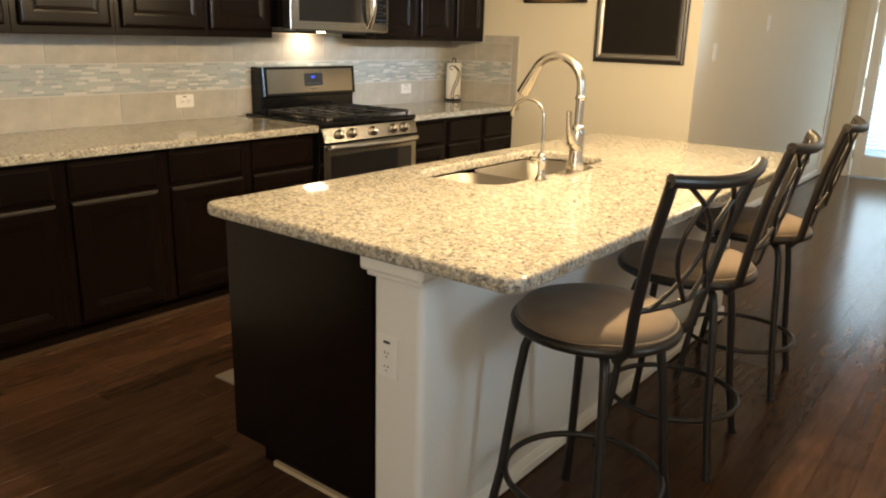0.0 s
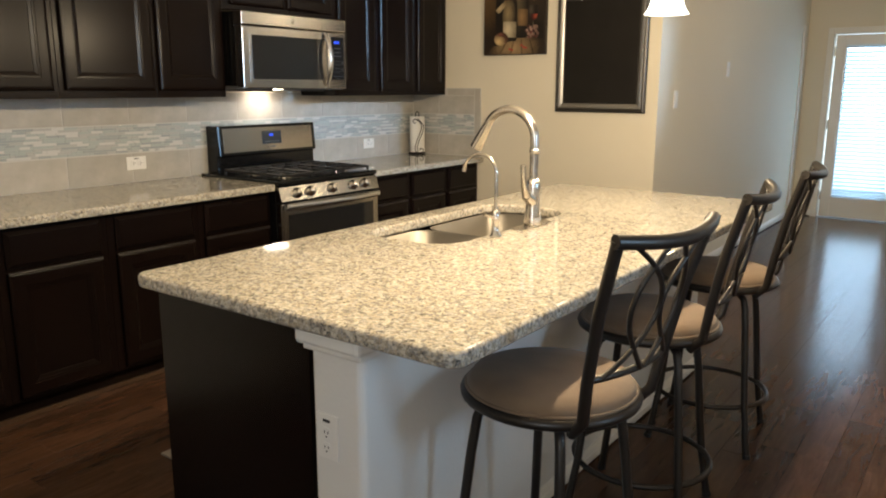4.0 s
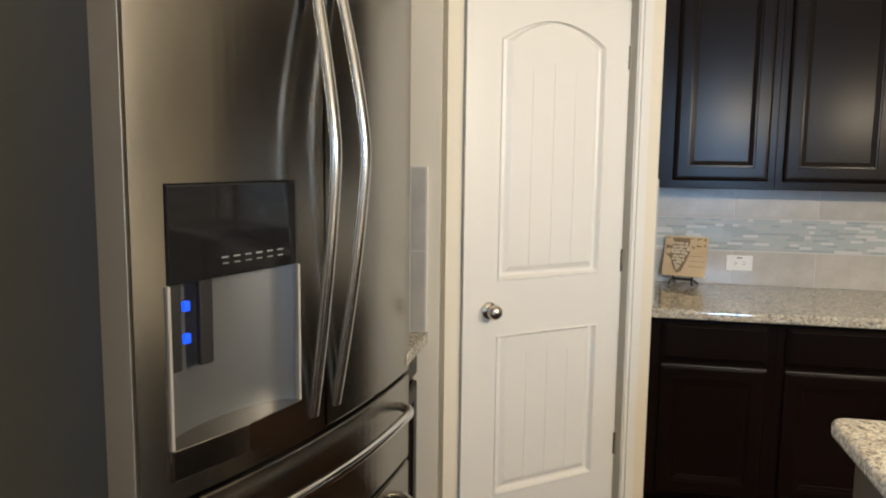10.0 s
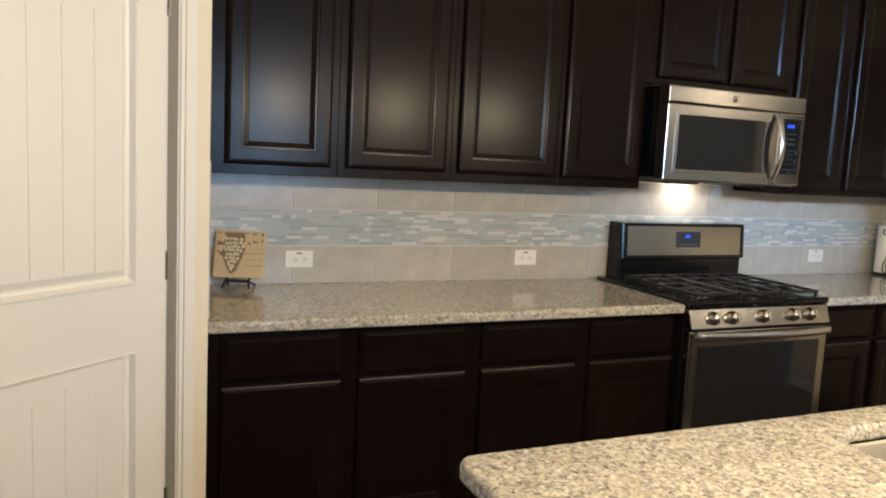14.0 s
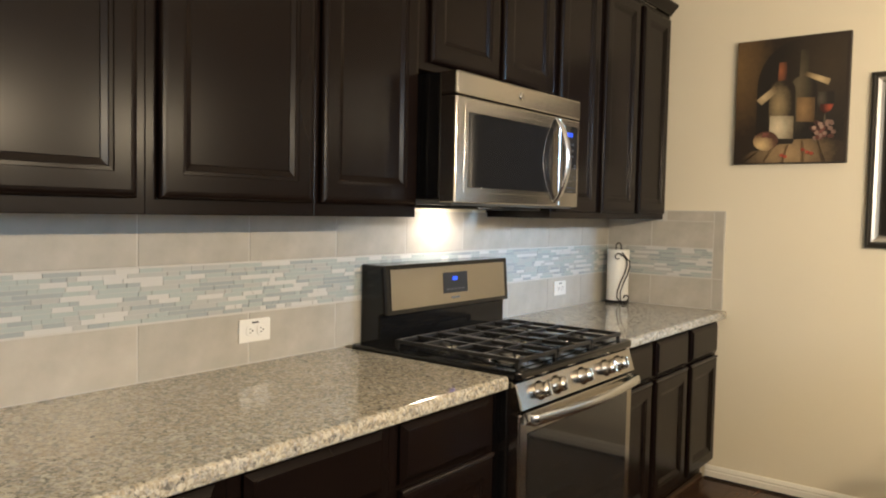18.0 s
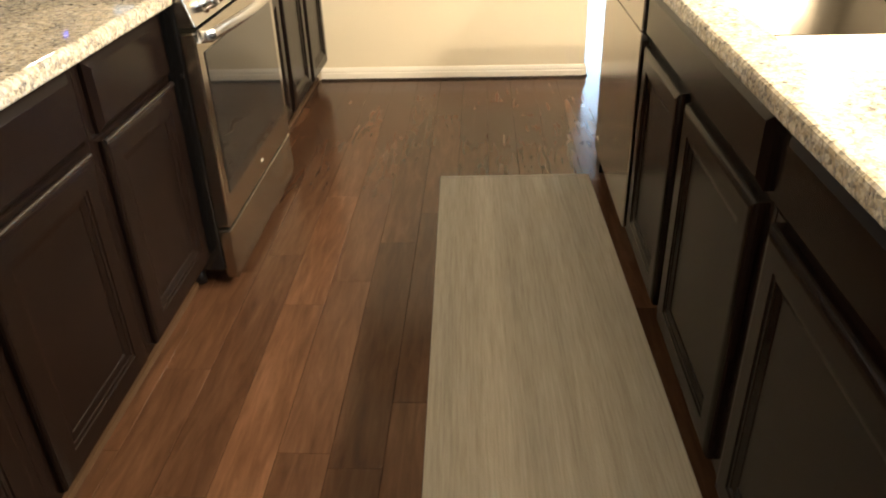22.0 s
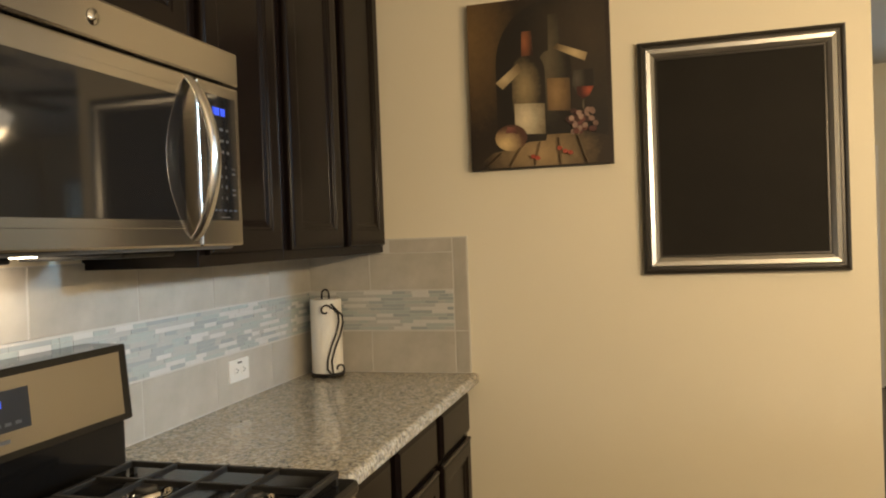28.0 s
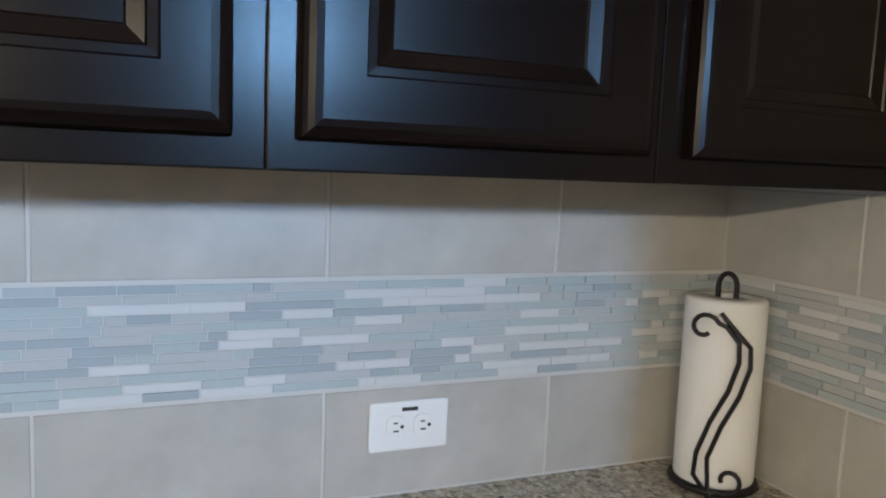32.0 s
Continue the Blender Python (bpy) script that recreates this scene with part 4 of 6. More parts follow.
# Outlets on the backsplash


def outlet(y, z, dirm, label="white double outlet plate on the tiled backsplash"):
    o = new("outlet")
    o.matrix_basis = dirm
    tagged(o, label, "outlet", "wall outlets")
    part("plate", Shape().prism(rounded(-0.061, 0.061, -0.037, 0.037, 0.004, 3), -0.006, 0.0, "y", 0.0025), M_WHITE, o)
    for s in (-1, 1):
        rc = part("socket", Shape().prism(rounded(s * 0.021 - 0.015, s * 0.021 + 0.015, -0.017, 0.017, 0.012, 4), -0.0085, -0.006, "y", 0.001), M_WHITE, o)
        for dx, dz, hh in ((-0.006, 0.0, 0.004), (0.006, 0.0, 0.003)):
            part("slot", box(s * 0.021 - 0.004, s * 0.021 + 0.004 - 0.002 * (dx > 0), -0.0092, -0.0085, dx - 0.0012, dx + 0.0012), M_SLOT, rc)
        part("ground_slot", Shape().lathe([(0.0, -0.0007), (0.0028, -0.0007), (0.0028, 0)], s * 0.021 + 0.011 * s * 0 + 0.009, -0.0085, 8, "y", 0.0), M_SLOT, rc)
    part("test_button", box(-0.012, 0.012, -0.0085, -0.006, 0.023, 0.028), M_SLOT, o, "dark reset button")
    return o


for y in (-3.679, -2.557, -0.577):
    outlet(y, 1.04, Matrix.Translation((0.012, y, 1.022)) @ Matrix.Rotation(radians(90), 4, "Z"))

# Paper towel holder
th = thing("paper_towel_holder", (0.120, -0.100, 0.916), "white paper towel roll on a black scrolled wire stand", "paper towels")
part("base", Shape().tube([(0.063 * math.cos(t), 0.063 * math.sin(t), 0.010) for t in (2 * math.pi * k / 24 for k in range(24))], 0.006, 8, True).box(-0.062, 0.062, -0.004, 0.004, 0.006, 0.012).box(-0.004, 0.004, -0.062, 0.062, 0.006, 0.012), M_WIRE, th)
for k in range(4):
    t = math.pi / 4 + k * math.pi / 2
    part("ball_foot", Shape().lathe([(0.0, 0.001), (0.006, 0.002), (0.008, 0.007), (0.006, 0.012), (0, 0.013)], 0.062 * math.cos(t), 0.062 * math.sin(t), 10), M_WIRE, th)
part("paper_roll", Shape().lathe([(0.019, 0.016), (0.060, 0.016), (0.061, 0.020), (0.061, 0.298), (0.059, 0.302), (0.019, 0.302), (0.019, 0.016)], 0, 0, 40), M_PAPER, th, "white paper towel roll")
part("rod", Shape().tube([(0.012, 0.007, 0.01), (0.012, 0.007, 0.315)] + [(0.012 * math.cos(t), 0.007 * math.cos(t), 0.318 + 0.020 * math.sin(t)) for t in (math.pi * k / 10 for k in range(11))] + [(-0.012, -0.007, 0.29)], 0.0042, 8), M_WIRE, th, "black wire rod with a loop")
sc = []
for k in range(13):
    t = math.pi * 1.6 * (1 - k / 12)
    rr = 0.010 + 0.012 * k / 12
    sc.append((-0.022 + rr * math.cos(t + 0.4), rr * math.sin(t + 0.4) + 0.262))
sc += [(0.010, 0.266), (0.028, 0.245), (0.030, 0.215), (0.018, 0.17), (-0.004, 0.12), (-0.020, 0.07), (-0.022, 0.035), (-0.006, 0.014)]
sc2 = [(0.000, 0.286), (0.016, 0.268)] + [(a + 0.016, b - 0.006) for a, b in sc[14:19]] + [(0.0, 0.016), (0.024, 0.012)]
for k in range(11):
    t = -math.pi / 2 + 1.6 * math.pi * k / 10
    rr = 0.020 - 0.010 * k / 10
    sc2.append((0.028 + rr * math.cos(t), 0.034 + rr * math.sin(t)))
for pts in (sc, sc2):
    part("scroll", Shape().tube([(a, -0.0660, b) for a, b in pts], 0.0036, 7), M_WIRE, th, at=Matrix.Rotation(radians(42), 4, "Z"))

# Plaque on its easel
pl = thing("decorative_plaque", (0.096, -3.947, 0.916), "tan square plaque with pale carved grapes on a dark easel", "plaque", turn=70)
M_PLAQ = cloth("plaque_stone", (0.50, 0.36, 0.20), (0.72, 0.57, 0.36), 0.7, 14)
M_GRAPE = cloth("carved_grapes", (0.56, 0.46, 0.31), (0.78, 0.69, 0.53), 0.5, 60)
M_PLAQ_DARK = cloth("dark_plaque_brown", (0.15, 0.105, 0.06), (0.30, 0.22, 0.13), 0.7, 30)
tilt = Matrix.Rotation(radians(-14), 4, "X")
board = part("board", Shape().prism(rounded(-0.101, 0.101, 0.0, 0.196, 0.004, 2), -0.011, 0.011, "y", 0.003), M_PLAQ, pl, at=Matrix.Translation((0, 0.0, 0.040)) @ tilt)
# dark brown ground that shows between the pale grapes and leaves
ground_outline = [(-0.088, 0.186), (0.096, 0.188), (0.094, 0.150), (0.052, 0.146), (0.026, 0.128), (0.012, 0.080), (-0.010, 0.026), (-0.030, 0.014), (-0.046, 0.036), (-0.066, 0.084), (-0.094, 0.110)]
part("stained_ground", Shape().prism(ground_outline, -0.0122, -0.0095, "y"), M_PLAQ_DARK, board, "dark brown ground behind the carving")
gr = random.Random(5)
grapes = Shape().lathe([(0.0, -0.0105), (0.0045, -0.0092), (0.0074, -0.0045), (0.0078, 0.0)], 0, 0, 8, "y", 0.0)
for row, count in enumerate((5, 5, 6, 5, 4, 4, 3, 2, 1)):
    for k in range(count):
        gx = -0.026 - 0.004 * (row > 4) + 0.0148 * (k - (count - 1) / 2) + gr.uniform(-0.002, 0.002)
        gz = 0.158 - 0.0155 * row + gr.uniform(-0.002, 0.002)
        part("grape", grapes, M_GRAPE, board, at=Matrix.Translation((gx, -0.0118, gz)))
for cx, cz, rr in ((0.040, 0.166, 0.021), (-0.074, 0.165, 0.019), (0.076, 0.168, 0.018), (-0.078, 0.120, 0.014), (0.022, 0.138, 0.013)):
    outline = [(cx + rr * (1 + 0.20 * math.cos(5 * t)) * math.cos(t), cz + rr * (1 + 0.20 * math.cos(5 * t)) * math.sin(t)) for t in (2 * math.pi * k / 20 for k in range(20))]
    part("carved_leaf", Shape().prism(outline, -0.0165 - 0.02 * rr, -0.010, "y"), M_PLAQ, board)
for z in (0.05, 0.075, 0.10):
    part("carved_line", box(0.024, 0.096, -0.0122, -0.0105, z, z + 0.002), M_PLAQ_DARK, board)
es = Shape()
for s in (-1, 1):
    es.tube([(s * 0.055, -0.045, 0.004), (s * 0.050, -0.040, 0.024), (s * 0.045, -0.010, 0.030), (s * 0.045, 0.02, 0.10)], 0.005, 8)
    es.tube([(s * 0.045, -0.012, 0.030), (s * 0.055, 0.07, 0.003)], 0.005, 8)
es.tube([(-0.05, -0.015, 0.030), (0.05, -0.015, 0.030)], 0.006, 8)
part("easel", es, M_WIRE, pl, "dark easel")

# Picture and chalkboard on the end wall
pic = thing("painting", (0.716, -0.003, 1.686), "dark still-life canvas of two wine bottles and fruit", "painting")
PW, PH = 0.525, 0.626


def pmat(name, dark, light, cu, hu, cv, hv, rough=0.5):
    """Oil paint that turns from light at (cu, cv) to dark at the distances hu, hv; shares of the canvas."""
    m = mat("paint_" + name, light, rough)
    v = coords(m, (1 / (PW * hu), 0.0, 1 / (PH * hv)))
    off = node(m, "ShaderNodeVectorMath")
    off.operation = "SUBTRACT"
    link(m, v, off.inputs[0])
    off.inputs[1].default_value = (cu / hu, 0, cv / hv)
    ln = node(m, "ShaderNodeVectorMath")
    ln.operation = "LENGTH"
    link(m, off.outputs[0], ln.inputs[0])
    n = noise_tex(m, coords(m), 45, 6, 0.7)
    f = node(m, "ShaderNodeMath")
    f.operation, f.use_clamp = "MULTIPLY_ADD", True
    f.inputs[1].default_value = 0.5
    link(m, n, f.inputs[0])
    g = node(m, "ShaderNodeMath")
    g.operation = "SUBTRACT"
    link(m, ln.outputs["Value"], g.inputs[0])
    g.inputs[1].default_value = 0.25
    link(m, g.outputs[0], f.inputs[2])
    link(m, mix(m, f.outputs[0], tuple(min(0.8, c * 1.35) for c in light), dark), shader(m).inputs["Base Color"])
    bump(m, noise_tex(m, coords(m), 300, 2), 0.2, 0.001)
    return m


DK = (0.010, 0.007, 0.005)
part("canvas", box(0, PW, -0.034, 0, 0, PH, c=0.002), pmat("ground", (0.020, 0.012, 0.007), (0.115, 0.068, 0.026), 0.02, 0.34, 0.80, 0.60), pic)
LAYER = [0]


def daub(name, pts, m, label=""):
    """A flat painted shape; pts are shares of the canvas."""
    LAYER[0] += 1
    return part(name, Shape().prism([(x * PW, z * PH) for x, z in pts], -0.0343 - 0.0002 * LAYER[0], -0.034, "y"), m, pic, label)


def ell(cx, cz, rx, rz, n=24):
    return [(cx + rx * math.cos(2 * math.pi * k / n), cz + rz * math.sin(2 * math.pi * k / n)) for k in range(n)]


def bottle(cx, z0, w, z1, z2):
    """Outline of a bottle: shoulders at z1, top at z2."""
    r = w / 2
    side = [(r * (0.34 + 0.66 * math.cos(t)), z1 + 0.10 * math.sin(t)) for t in (math.pi / 2 * k / 7 for k in range(8))]
    right = [(r * 0.92, z0), (r, z0 + 0.02)] + side + [(r * 0.30, z2)]
    return [(cx + x, z) for x, z in right] + [(cx - x, z) for x, z in right[::-1]]


daub("niche", [(0.20, 0.10), (0.97, 0.10), (0.97, 0.975)] + [(0.58 - 0.38 * math.sin(t), 0.62 + 0.355 * math.cos(t)) for t in (math.pi / 2 * k / 10 for k in range(11))], pmat("niche", DK, (0.030, 0.020, 0.011), 0.85, 0.45, 0.75, 0.5))
daub("table", [(0.02, 0.01), (0.98, 0.01), (0.98, 0.16), (0.80, 0.20), (0.55, 0.195), (0.36, 0.135), (0.16, 0.10)], pmat("table", (0.026, 0.016, 0.009), (0.27, 0.185, 0.095), 0.50, 0.42, 0.08, 0.22))
daub("bottle_shape", bottle(0.615, 0.19, 0.235, 0.58, 0.89), pmat("bottle", DK, (0.085, 0.068, 0.040), 0.57, 0.13, 0.62, 0.40))
daub("label_shape", [(0.56, 0.33), (0.72, 0.32), (0.72, 0.51), (0.56, 0.52)], pmat("label_brown", (0.05, 0.028, 0.012), (0.22, 0.135, 0.060), 0.62, 0.12, 0.43, 0.20))
daub("bottle_shape", bottle(0.430, 0.155, 0.235, 0.56, 0.80), pmat("bottle_pale", (0.016, 0.011, 0.007), (0.24, 0.18, 0.095), 0.40, 0.12, 0.47, 0.20))
daub("label_shape", [(0.325, 0.205), (0.54, 0.195), (0.54, 0.375), (0.325, 0.385)], pmat("label_cream", (0.09, 0.065, 0.035), (0.50, 0.43, 0.30), 0.40, 0.17, 0.29, 0.20))
daub("cap_shape", [(0.385, 0.66), (0.470, 0.66), (0.462, 0.805), (0.392, 0.805)], pmat("red", (0.03, 0.010, 0.006), (0.22, 0.075, 0.030), 0.41, 0.06, 0.74, 0.12))
daub("tag_shape", [(0.195, 0.515), (0.245, 0.475), (0.385, 0.575), (0.360, 0.625)], pmat("tag", (0.10, 0.065, 0.03), (0.40, 0.31, 0.18), 0.26, 0.15, 0.54, 0.12))
daub("tag_shape", [(0.610, 0.690), (0.640, 0.715), (0.845, 0.645), (0.825, 0.600)], pmat("tag_far", (0.10, 0.065, 0.03), (0.42, 0.32, 0.18), 0.76, 0.15, 0.65, 0.10))
daub("glass_shape", [(0.745, 0.55), (0.735, 0.47), (0.765, 0.405), (0.805, 0.38), (0.850, 0.40), (0.885, 0.46), (0.880, 0.55)], pmat("goblet", DK, (0.060, 0.052, 0.040), 0.77, 0.06, 0.50, 0.10))
daub("wine_shape", [(0.765, 0.455), (0.765, 0.41), (0.805, 0.38), (0.850, 0.40), (0.880, 0.45)], pmat("wine", (0.05, 0.008, 0.005), (0.30, 0.060, 0.030), 0.85, 0.06, 0.43, 0.05))
daub("stem_shape", [(0.800, 0.38), (0.812, 0.38), (0.812, 0.30), (0.800, 0.30)], pmat("stem", DK, (0.10, 0.085, 0.06), 0.806, 0.02, 0.34, 0.05))
daub("onion_shape", ell(0.295, 0.185, 0.115, 0.078), pmat("onion", (0.085, 0.035, 0.022), (0.52, 0.38, 0.19), 0.25, 0.14, 0.150, 0.095))
daub("onion_shape", [(0.270, 0.250), (0.325, 0.248), (0.345, 0.205), (0.300, 0.215), (0.255, 0.212)], pmat("onion_skin", (0.05, 0.018, 0.014), (0.17, 0.060, 0.045), 0.28, 0.09, 0.24, 0.05))
gr = random.Random(3)
GM = [pmat("grape", (0.04, 0.014, 0.012), (0.15, 0.055, 0.045), 0.74, 0.25, 0.28, 0.16), pmat("grape_pale", (0.07, 0.03, 0.025), (0.30, 0.20, 0.16), 0.74, 0.25, 0.28, 0.16), pmat("grape_dark", DK, (0.05, 0.020, 0.018), 0.74, 0.25, 0.28, 0.16)]
for k in range(48):
    u, v = gr.uniform(-1, 1), gr.uniform(-1, 1)
    daub("grape_shape", ell(0.795 + 0.105 * u * (1 - 0.3 * abs(v)), 0.255 + 0.062 * v, 0.019, 0.016, 10), gr.choice(GM))
MBERRY = pmat("berry", (0.08, 0.015, 0.010), (0.34, 0.060, 0.035), 0.55, 0.5, 0.08, 0.3)
MSEAM = pmat("seam", (0.03, 0.018, 0.010), (0.17, 0.112, 0.055), 0.5, 0.42, 0.08, 0.22)
for u0, u1, v1 in ((0.10, 0.22, 0.10), (0.28, 0.36, 0.12), (0.46, 0.50, 0.15), (0.64, 0.63, 0.17), (0.82, 0.76, 0.17)):
    daub("plank_line", [(u0, 0.015), (u0 + 0.008, 0.015), (u1 + 0.005, v1), (u1, v1)], MSEAM)
for u, v in ((0.45, 0.065), (0.635, 0.105), (0.675, 0.085), (0.48, 0.055), (0.71, 0.075)):
    daub("berry_shape", ell(u, v, 0.018, 0.012, 10), MBERRY)

ch = thing("chalkboard", (1.332, -0.003, 1.281), "blank black chalkboard in a silver and dark frame", "chalkboard")
CW, CH = 0.673, 0.825


def chalk_mat():
    m = mat("chalkboard_black", (0.022, 0.020, 0.018), 0.7, 0, 0.15)
    n = noise_tex(m, coords(m), 5, 5)
    link(m, mix(m, n, (0.010, 0.009, 0.008), (0.018, 0.016, 0.014)), shader(m).inputs["Base Color"])
    return m


part("slate", box(0.05, CW - 0.05, -0.014, -0.002, 0.05, CH - 0.05), chalk_mat(), ch)
M_SILV = mat("silver_leaf", (0.50, 0.49, 0.47), 0.32, 0.9)
M_PEWT = mat("dark_pewter", (0.05, 0.045, 0.04), 0.35, 0.6)


def frame_ring(i0, i1, prof):
    """A mitred picture frame: prof is a list of (inset, y)."""
    v, f = [], []
    for i, y in prof:
        v += [(i, y, i), (CW - i, y, i), (CW - i, y, CH - i), (i, y, CH - i)]
    for k in range(len(prof) - 1):
        f += [(4 * k + j, 4 * k + (j + 1) % 4, 4 * k + 4 + (j + 1) % 4, 4 * k + 4 + j) for j in range(4)]
    return Shape().add(v, f)


part("outer_frame", frame_ring(0, 0, [(0.0, 0.0), (0.0, -0.022), (0.004, -0.030), (0.012, -0.033), (0.018, -0.028), (0.024, -0.028)]), M_PEWT, ch, "dark pewter outer moulding")
part("inner_frame", frame_ring(0, 0, [(0.024, -0.028), (0.030, -0.034), (0.044, -0.031), (0.056, -0.022), (0.060, -0.015)]), M_SILV, ch, "brushed silver inner moulding")
part("frame_lip", frame_ring(0, 0, [(0.060, -0.015), (0.060, -0.018), (0.066, -0.018), (0.066, -0.012)]), M_PEWT, ch)

# Island
il = thing("kitchen_island", (2.00, -3.745, 0), "dark espresso kitchen island with a white half-wall behind", "kitchen island")
part("end_panel", box(0.0, 0.634, -0.004, 0.016, 0.105, 0.874, c=0.001), M_ESP, il, "plain dark end panel")
part("carcass", box(0.0, 0.63, 0.0165, 0.70, 0.105, 0.874), M_ESP, il)
part("carcass", box(0.0, 0.63, 0.702, 1.756, 0.105, 0.60), M_ESP, il)
part("carcass", box(0.0, 0.63, 2.446, 2.55, 0.001, 0.874), M_ESP, il)
part("toe_kick", box(0.07, 0.63, 0.06, 2.50, 0.001, 0.105), M_ESP, il)
part("shoe_moulding", box(0.13, 0.63, 0.046, 0.06, 0.001, 0.018), M_PLAQ, il, "light wooden strip along the floor")


def isl_front(y):
    return Matrix.Translation((-0.001, y, 0)) @ Matrix.Rotation(radians(-90), 4, "Z")


part("face_frame", box(-0.0005, 0.018, 0.702, 1.756, 0.60, 0.874), M_ESP, il)
for a, b, z, h, kind in ((0.682, 0.03, 0.730, 0.134, "d"), (1.742, 0.750, 0.730, 0.134, "d"), (0.682, 0.03, 0.118, 0.59, "p"), (1.255, 0.752, 0.118, 0.59, "p"), (1.742, 1.315, 0.118, 0.59, "p")):
    w = a - b
    part("door" if kind == "p" else "drawer_front", panel_door(w, h, 0.020, False) if kind == "p" else slab_front(w, h, 0.020), M_ESP, il, at=isl_front(a) @ Matrix.Translation((0, 0, z)))
solid("half_wall", Shape().prism(rounded(2.641, 2.815, -3.753, -1.19, 0.022, 5), 0.0, 0.822, "z"), M_PONY, "white painted textured half-wall behind the island", "half wall", "", "structure")
capw = Shape()
capw.box(2.628, 2.822, -3.764, -1.183, 0.812, 0.830, c=0.006)
capw.box(2.614, 2.830, -3.780, -1.172, 0.828, 0.8745, c=0.012)
structure("trim_half_wall", capw, M_TRIM, "white cap moulding on the half-wall")
ib = Shape()
base_profile(ib, (2.815, -1.19), (2.815, -3.753), (1, 0))
base_profile(ib, (2.815, -3.753), (2.641, -3.753), (0, -1))
structure("baseboard_island", ib, M_TRIM, "white painted baseboard")
io = tagged(new("outlet"), "white upright outlet plate on the white half-wall", "outlet", "wall outlets")
io.matrix_basis = Matrix.Translation((2.700, -3.7535, 0.592))
part("plate", Shape().prism(rounded(-0.037, 0.037, -0.061, 0.061, 0.004, 3), -0.006, 0.0, "y", 0.0025), M_WHITE, io)
for sz in (0.010, -0.030):
    rc = part("socket", Shape().prism(rounded(-0.015, 0.015, sz - 0.016, sz + 0.016, 0.011, 4), -0.0085, -0.006, "y", 0.001), M_WHITE, io)
    for dx in (-0.006, 0.006):
        part("slot", box(dx - 0.0012, dx + 0.0012, -0.0092, -0.0085, sz, sz + 0.007), M_SLOT, rc)
    part("ground_slot", box(-0.002, 0.002, -0.0092, -0.0085, sz - 0.010, sz - 0.006), M_SLOT, rc)
part("test_button", box(-0.011, 0.011, -0.0085, -0.006, 0.040, 0.047), M_SLOT, io, "dark reset button")

# Island top with the sink cut through it
OUT = rounded(1.962, 3.128, -3.808, -1.137, 0.045, 6)
SX0, SX1, SY0, SY1 = 2.072, 2.474, -2.945, -2.005
HOLE = rounded(SX0, SX1, SY0, SY1, 0.125, 8)


def holed_slab(outer, hole, z0, z1):
    b = bmesh.new()
    for z in (z0, z1):
        rings = []
        for pts in (outer, hole):
            vs = [b.verts.new((x, y, z)) for x, y in pts]
            rings.append([b.edges.new((vs[i], vs[(i + 1) % len(vs)])) for i in range(len(vs))])
        bmesh.ops.triangle_fill(b, edges=rings[0] + rings[1], use_beauty=True)
    b.verts.ensure_lookup_table()
    n, k = len(outer), len(hole)
    for start, count in ((0, n), (n, k)):
        for i in range(count):
            j = (i + 1) % count
            b.faces.new([b.verts[start + i], b.verts[start + j], b.verts[n + k + start + j], b.verts[n + k + start + i]])
    bmesh.ops.recalc_face_normals(b, faces=list(b.faces))
    rim = [e for e in b.edges if len(e.link_faces) == 2 and abs(e.link_faces[0].normal.z) + abs(e.link_faces[1].normal.z) < 1.2 and abs(abs(e.link_faces[0].normal.z) - abs(e.link_faces[1].normal.z)) > 0.8]
    bmesh.ops.bevel(b, geom=rim, offset=0.011, segments=3, affect="EDGES", profile=0.5)
    return Shape().take(b)


solid("island_countertop", holed_slab(OUT, HOLE, 0.875, 0.915), M_GRAN, "polished speckled granite island top with a sink cut-out", "countertop", "countertops")

# Sink
sk = thing("sink", (0, 0, 0.874), "stainless steel undermount double-bowl sink", "sink")
M_BASIN = steel("basin_steel", (0.25, 0.23, 0.20), 0.44, 0)


def bowl(y0, y1, depth):
    s = Shape()
    loops = [(rounded(SX0 - 0.004, SX1 + 0.004, y0, y1, 0.085, 6), -0.001), (rounded(SX0 + 0.004, SX1 - 0.004, y0 + 0.008, y1 - 0.008, 0.08, 6), -0.006), (rounded(SX0 + 0.012, SX1 - 0.012, y0 + 0.016, y1 - 0.016, 0.08, 6), -depth + 0.03), (rounded(SX0 + 0.04, SX1 - 0.04, y0 + 0.044, y1 - 0.044, 0.06, 6), -depth)]
    k = len(loops[0][0])
    v = [(x, y, z) for pts, z in loops for x, y in pts]
    f = [(i * k + j, i * k + (j + 1) % k, (i + 1) * k + (j + 1) % k, (i + 1) * k + j) for i in range(3) for j in range(k)]
    s.add(v, f, True)
    s.add(v[3 * k:], [tuple(range(k))])
    return s


for y0, y1 in ((SY0 - 0.004, -2.562), (-2.554, SY1 + 0.004)):
    bw = part("bowl", bowl(y0, y1, 0.20), M_BASIN, sk)
    cy = (y0 + y1) / 2
    part("drain", Shape().lathe([(0.0, -0.004), (0.03, -0.004), (0.034, 0.0), (0.044, 0.002), (0.046, 0.0)], (SX0 + SX1) / 2, cy, 20, "z", -0.199), M_CHROME, bw)
part("divider", box(SX0 + 0.02, SX1 - 0.02, -2.5635, -2.5525, -0.03, -0.0025, c=0.004), M_BASIN, sk)

# Faucets
fc = thing("kitchen_faucet", (2.522, -2.430, 0.916), "brushed nickel gooseneck pull-down kitchen faucet", "faucet")
part("deck_plate", Shape().prism(rounded(-0.031, 0.031, -0.125, 0.125, 0.030, 6), 0.0, 0.006, "z", 0.002), M_NICKEL, fc)
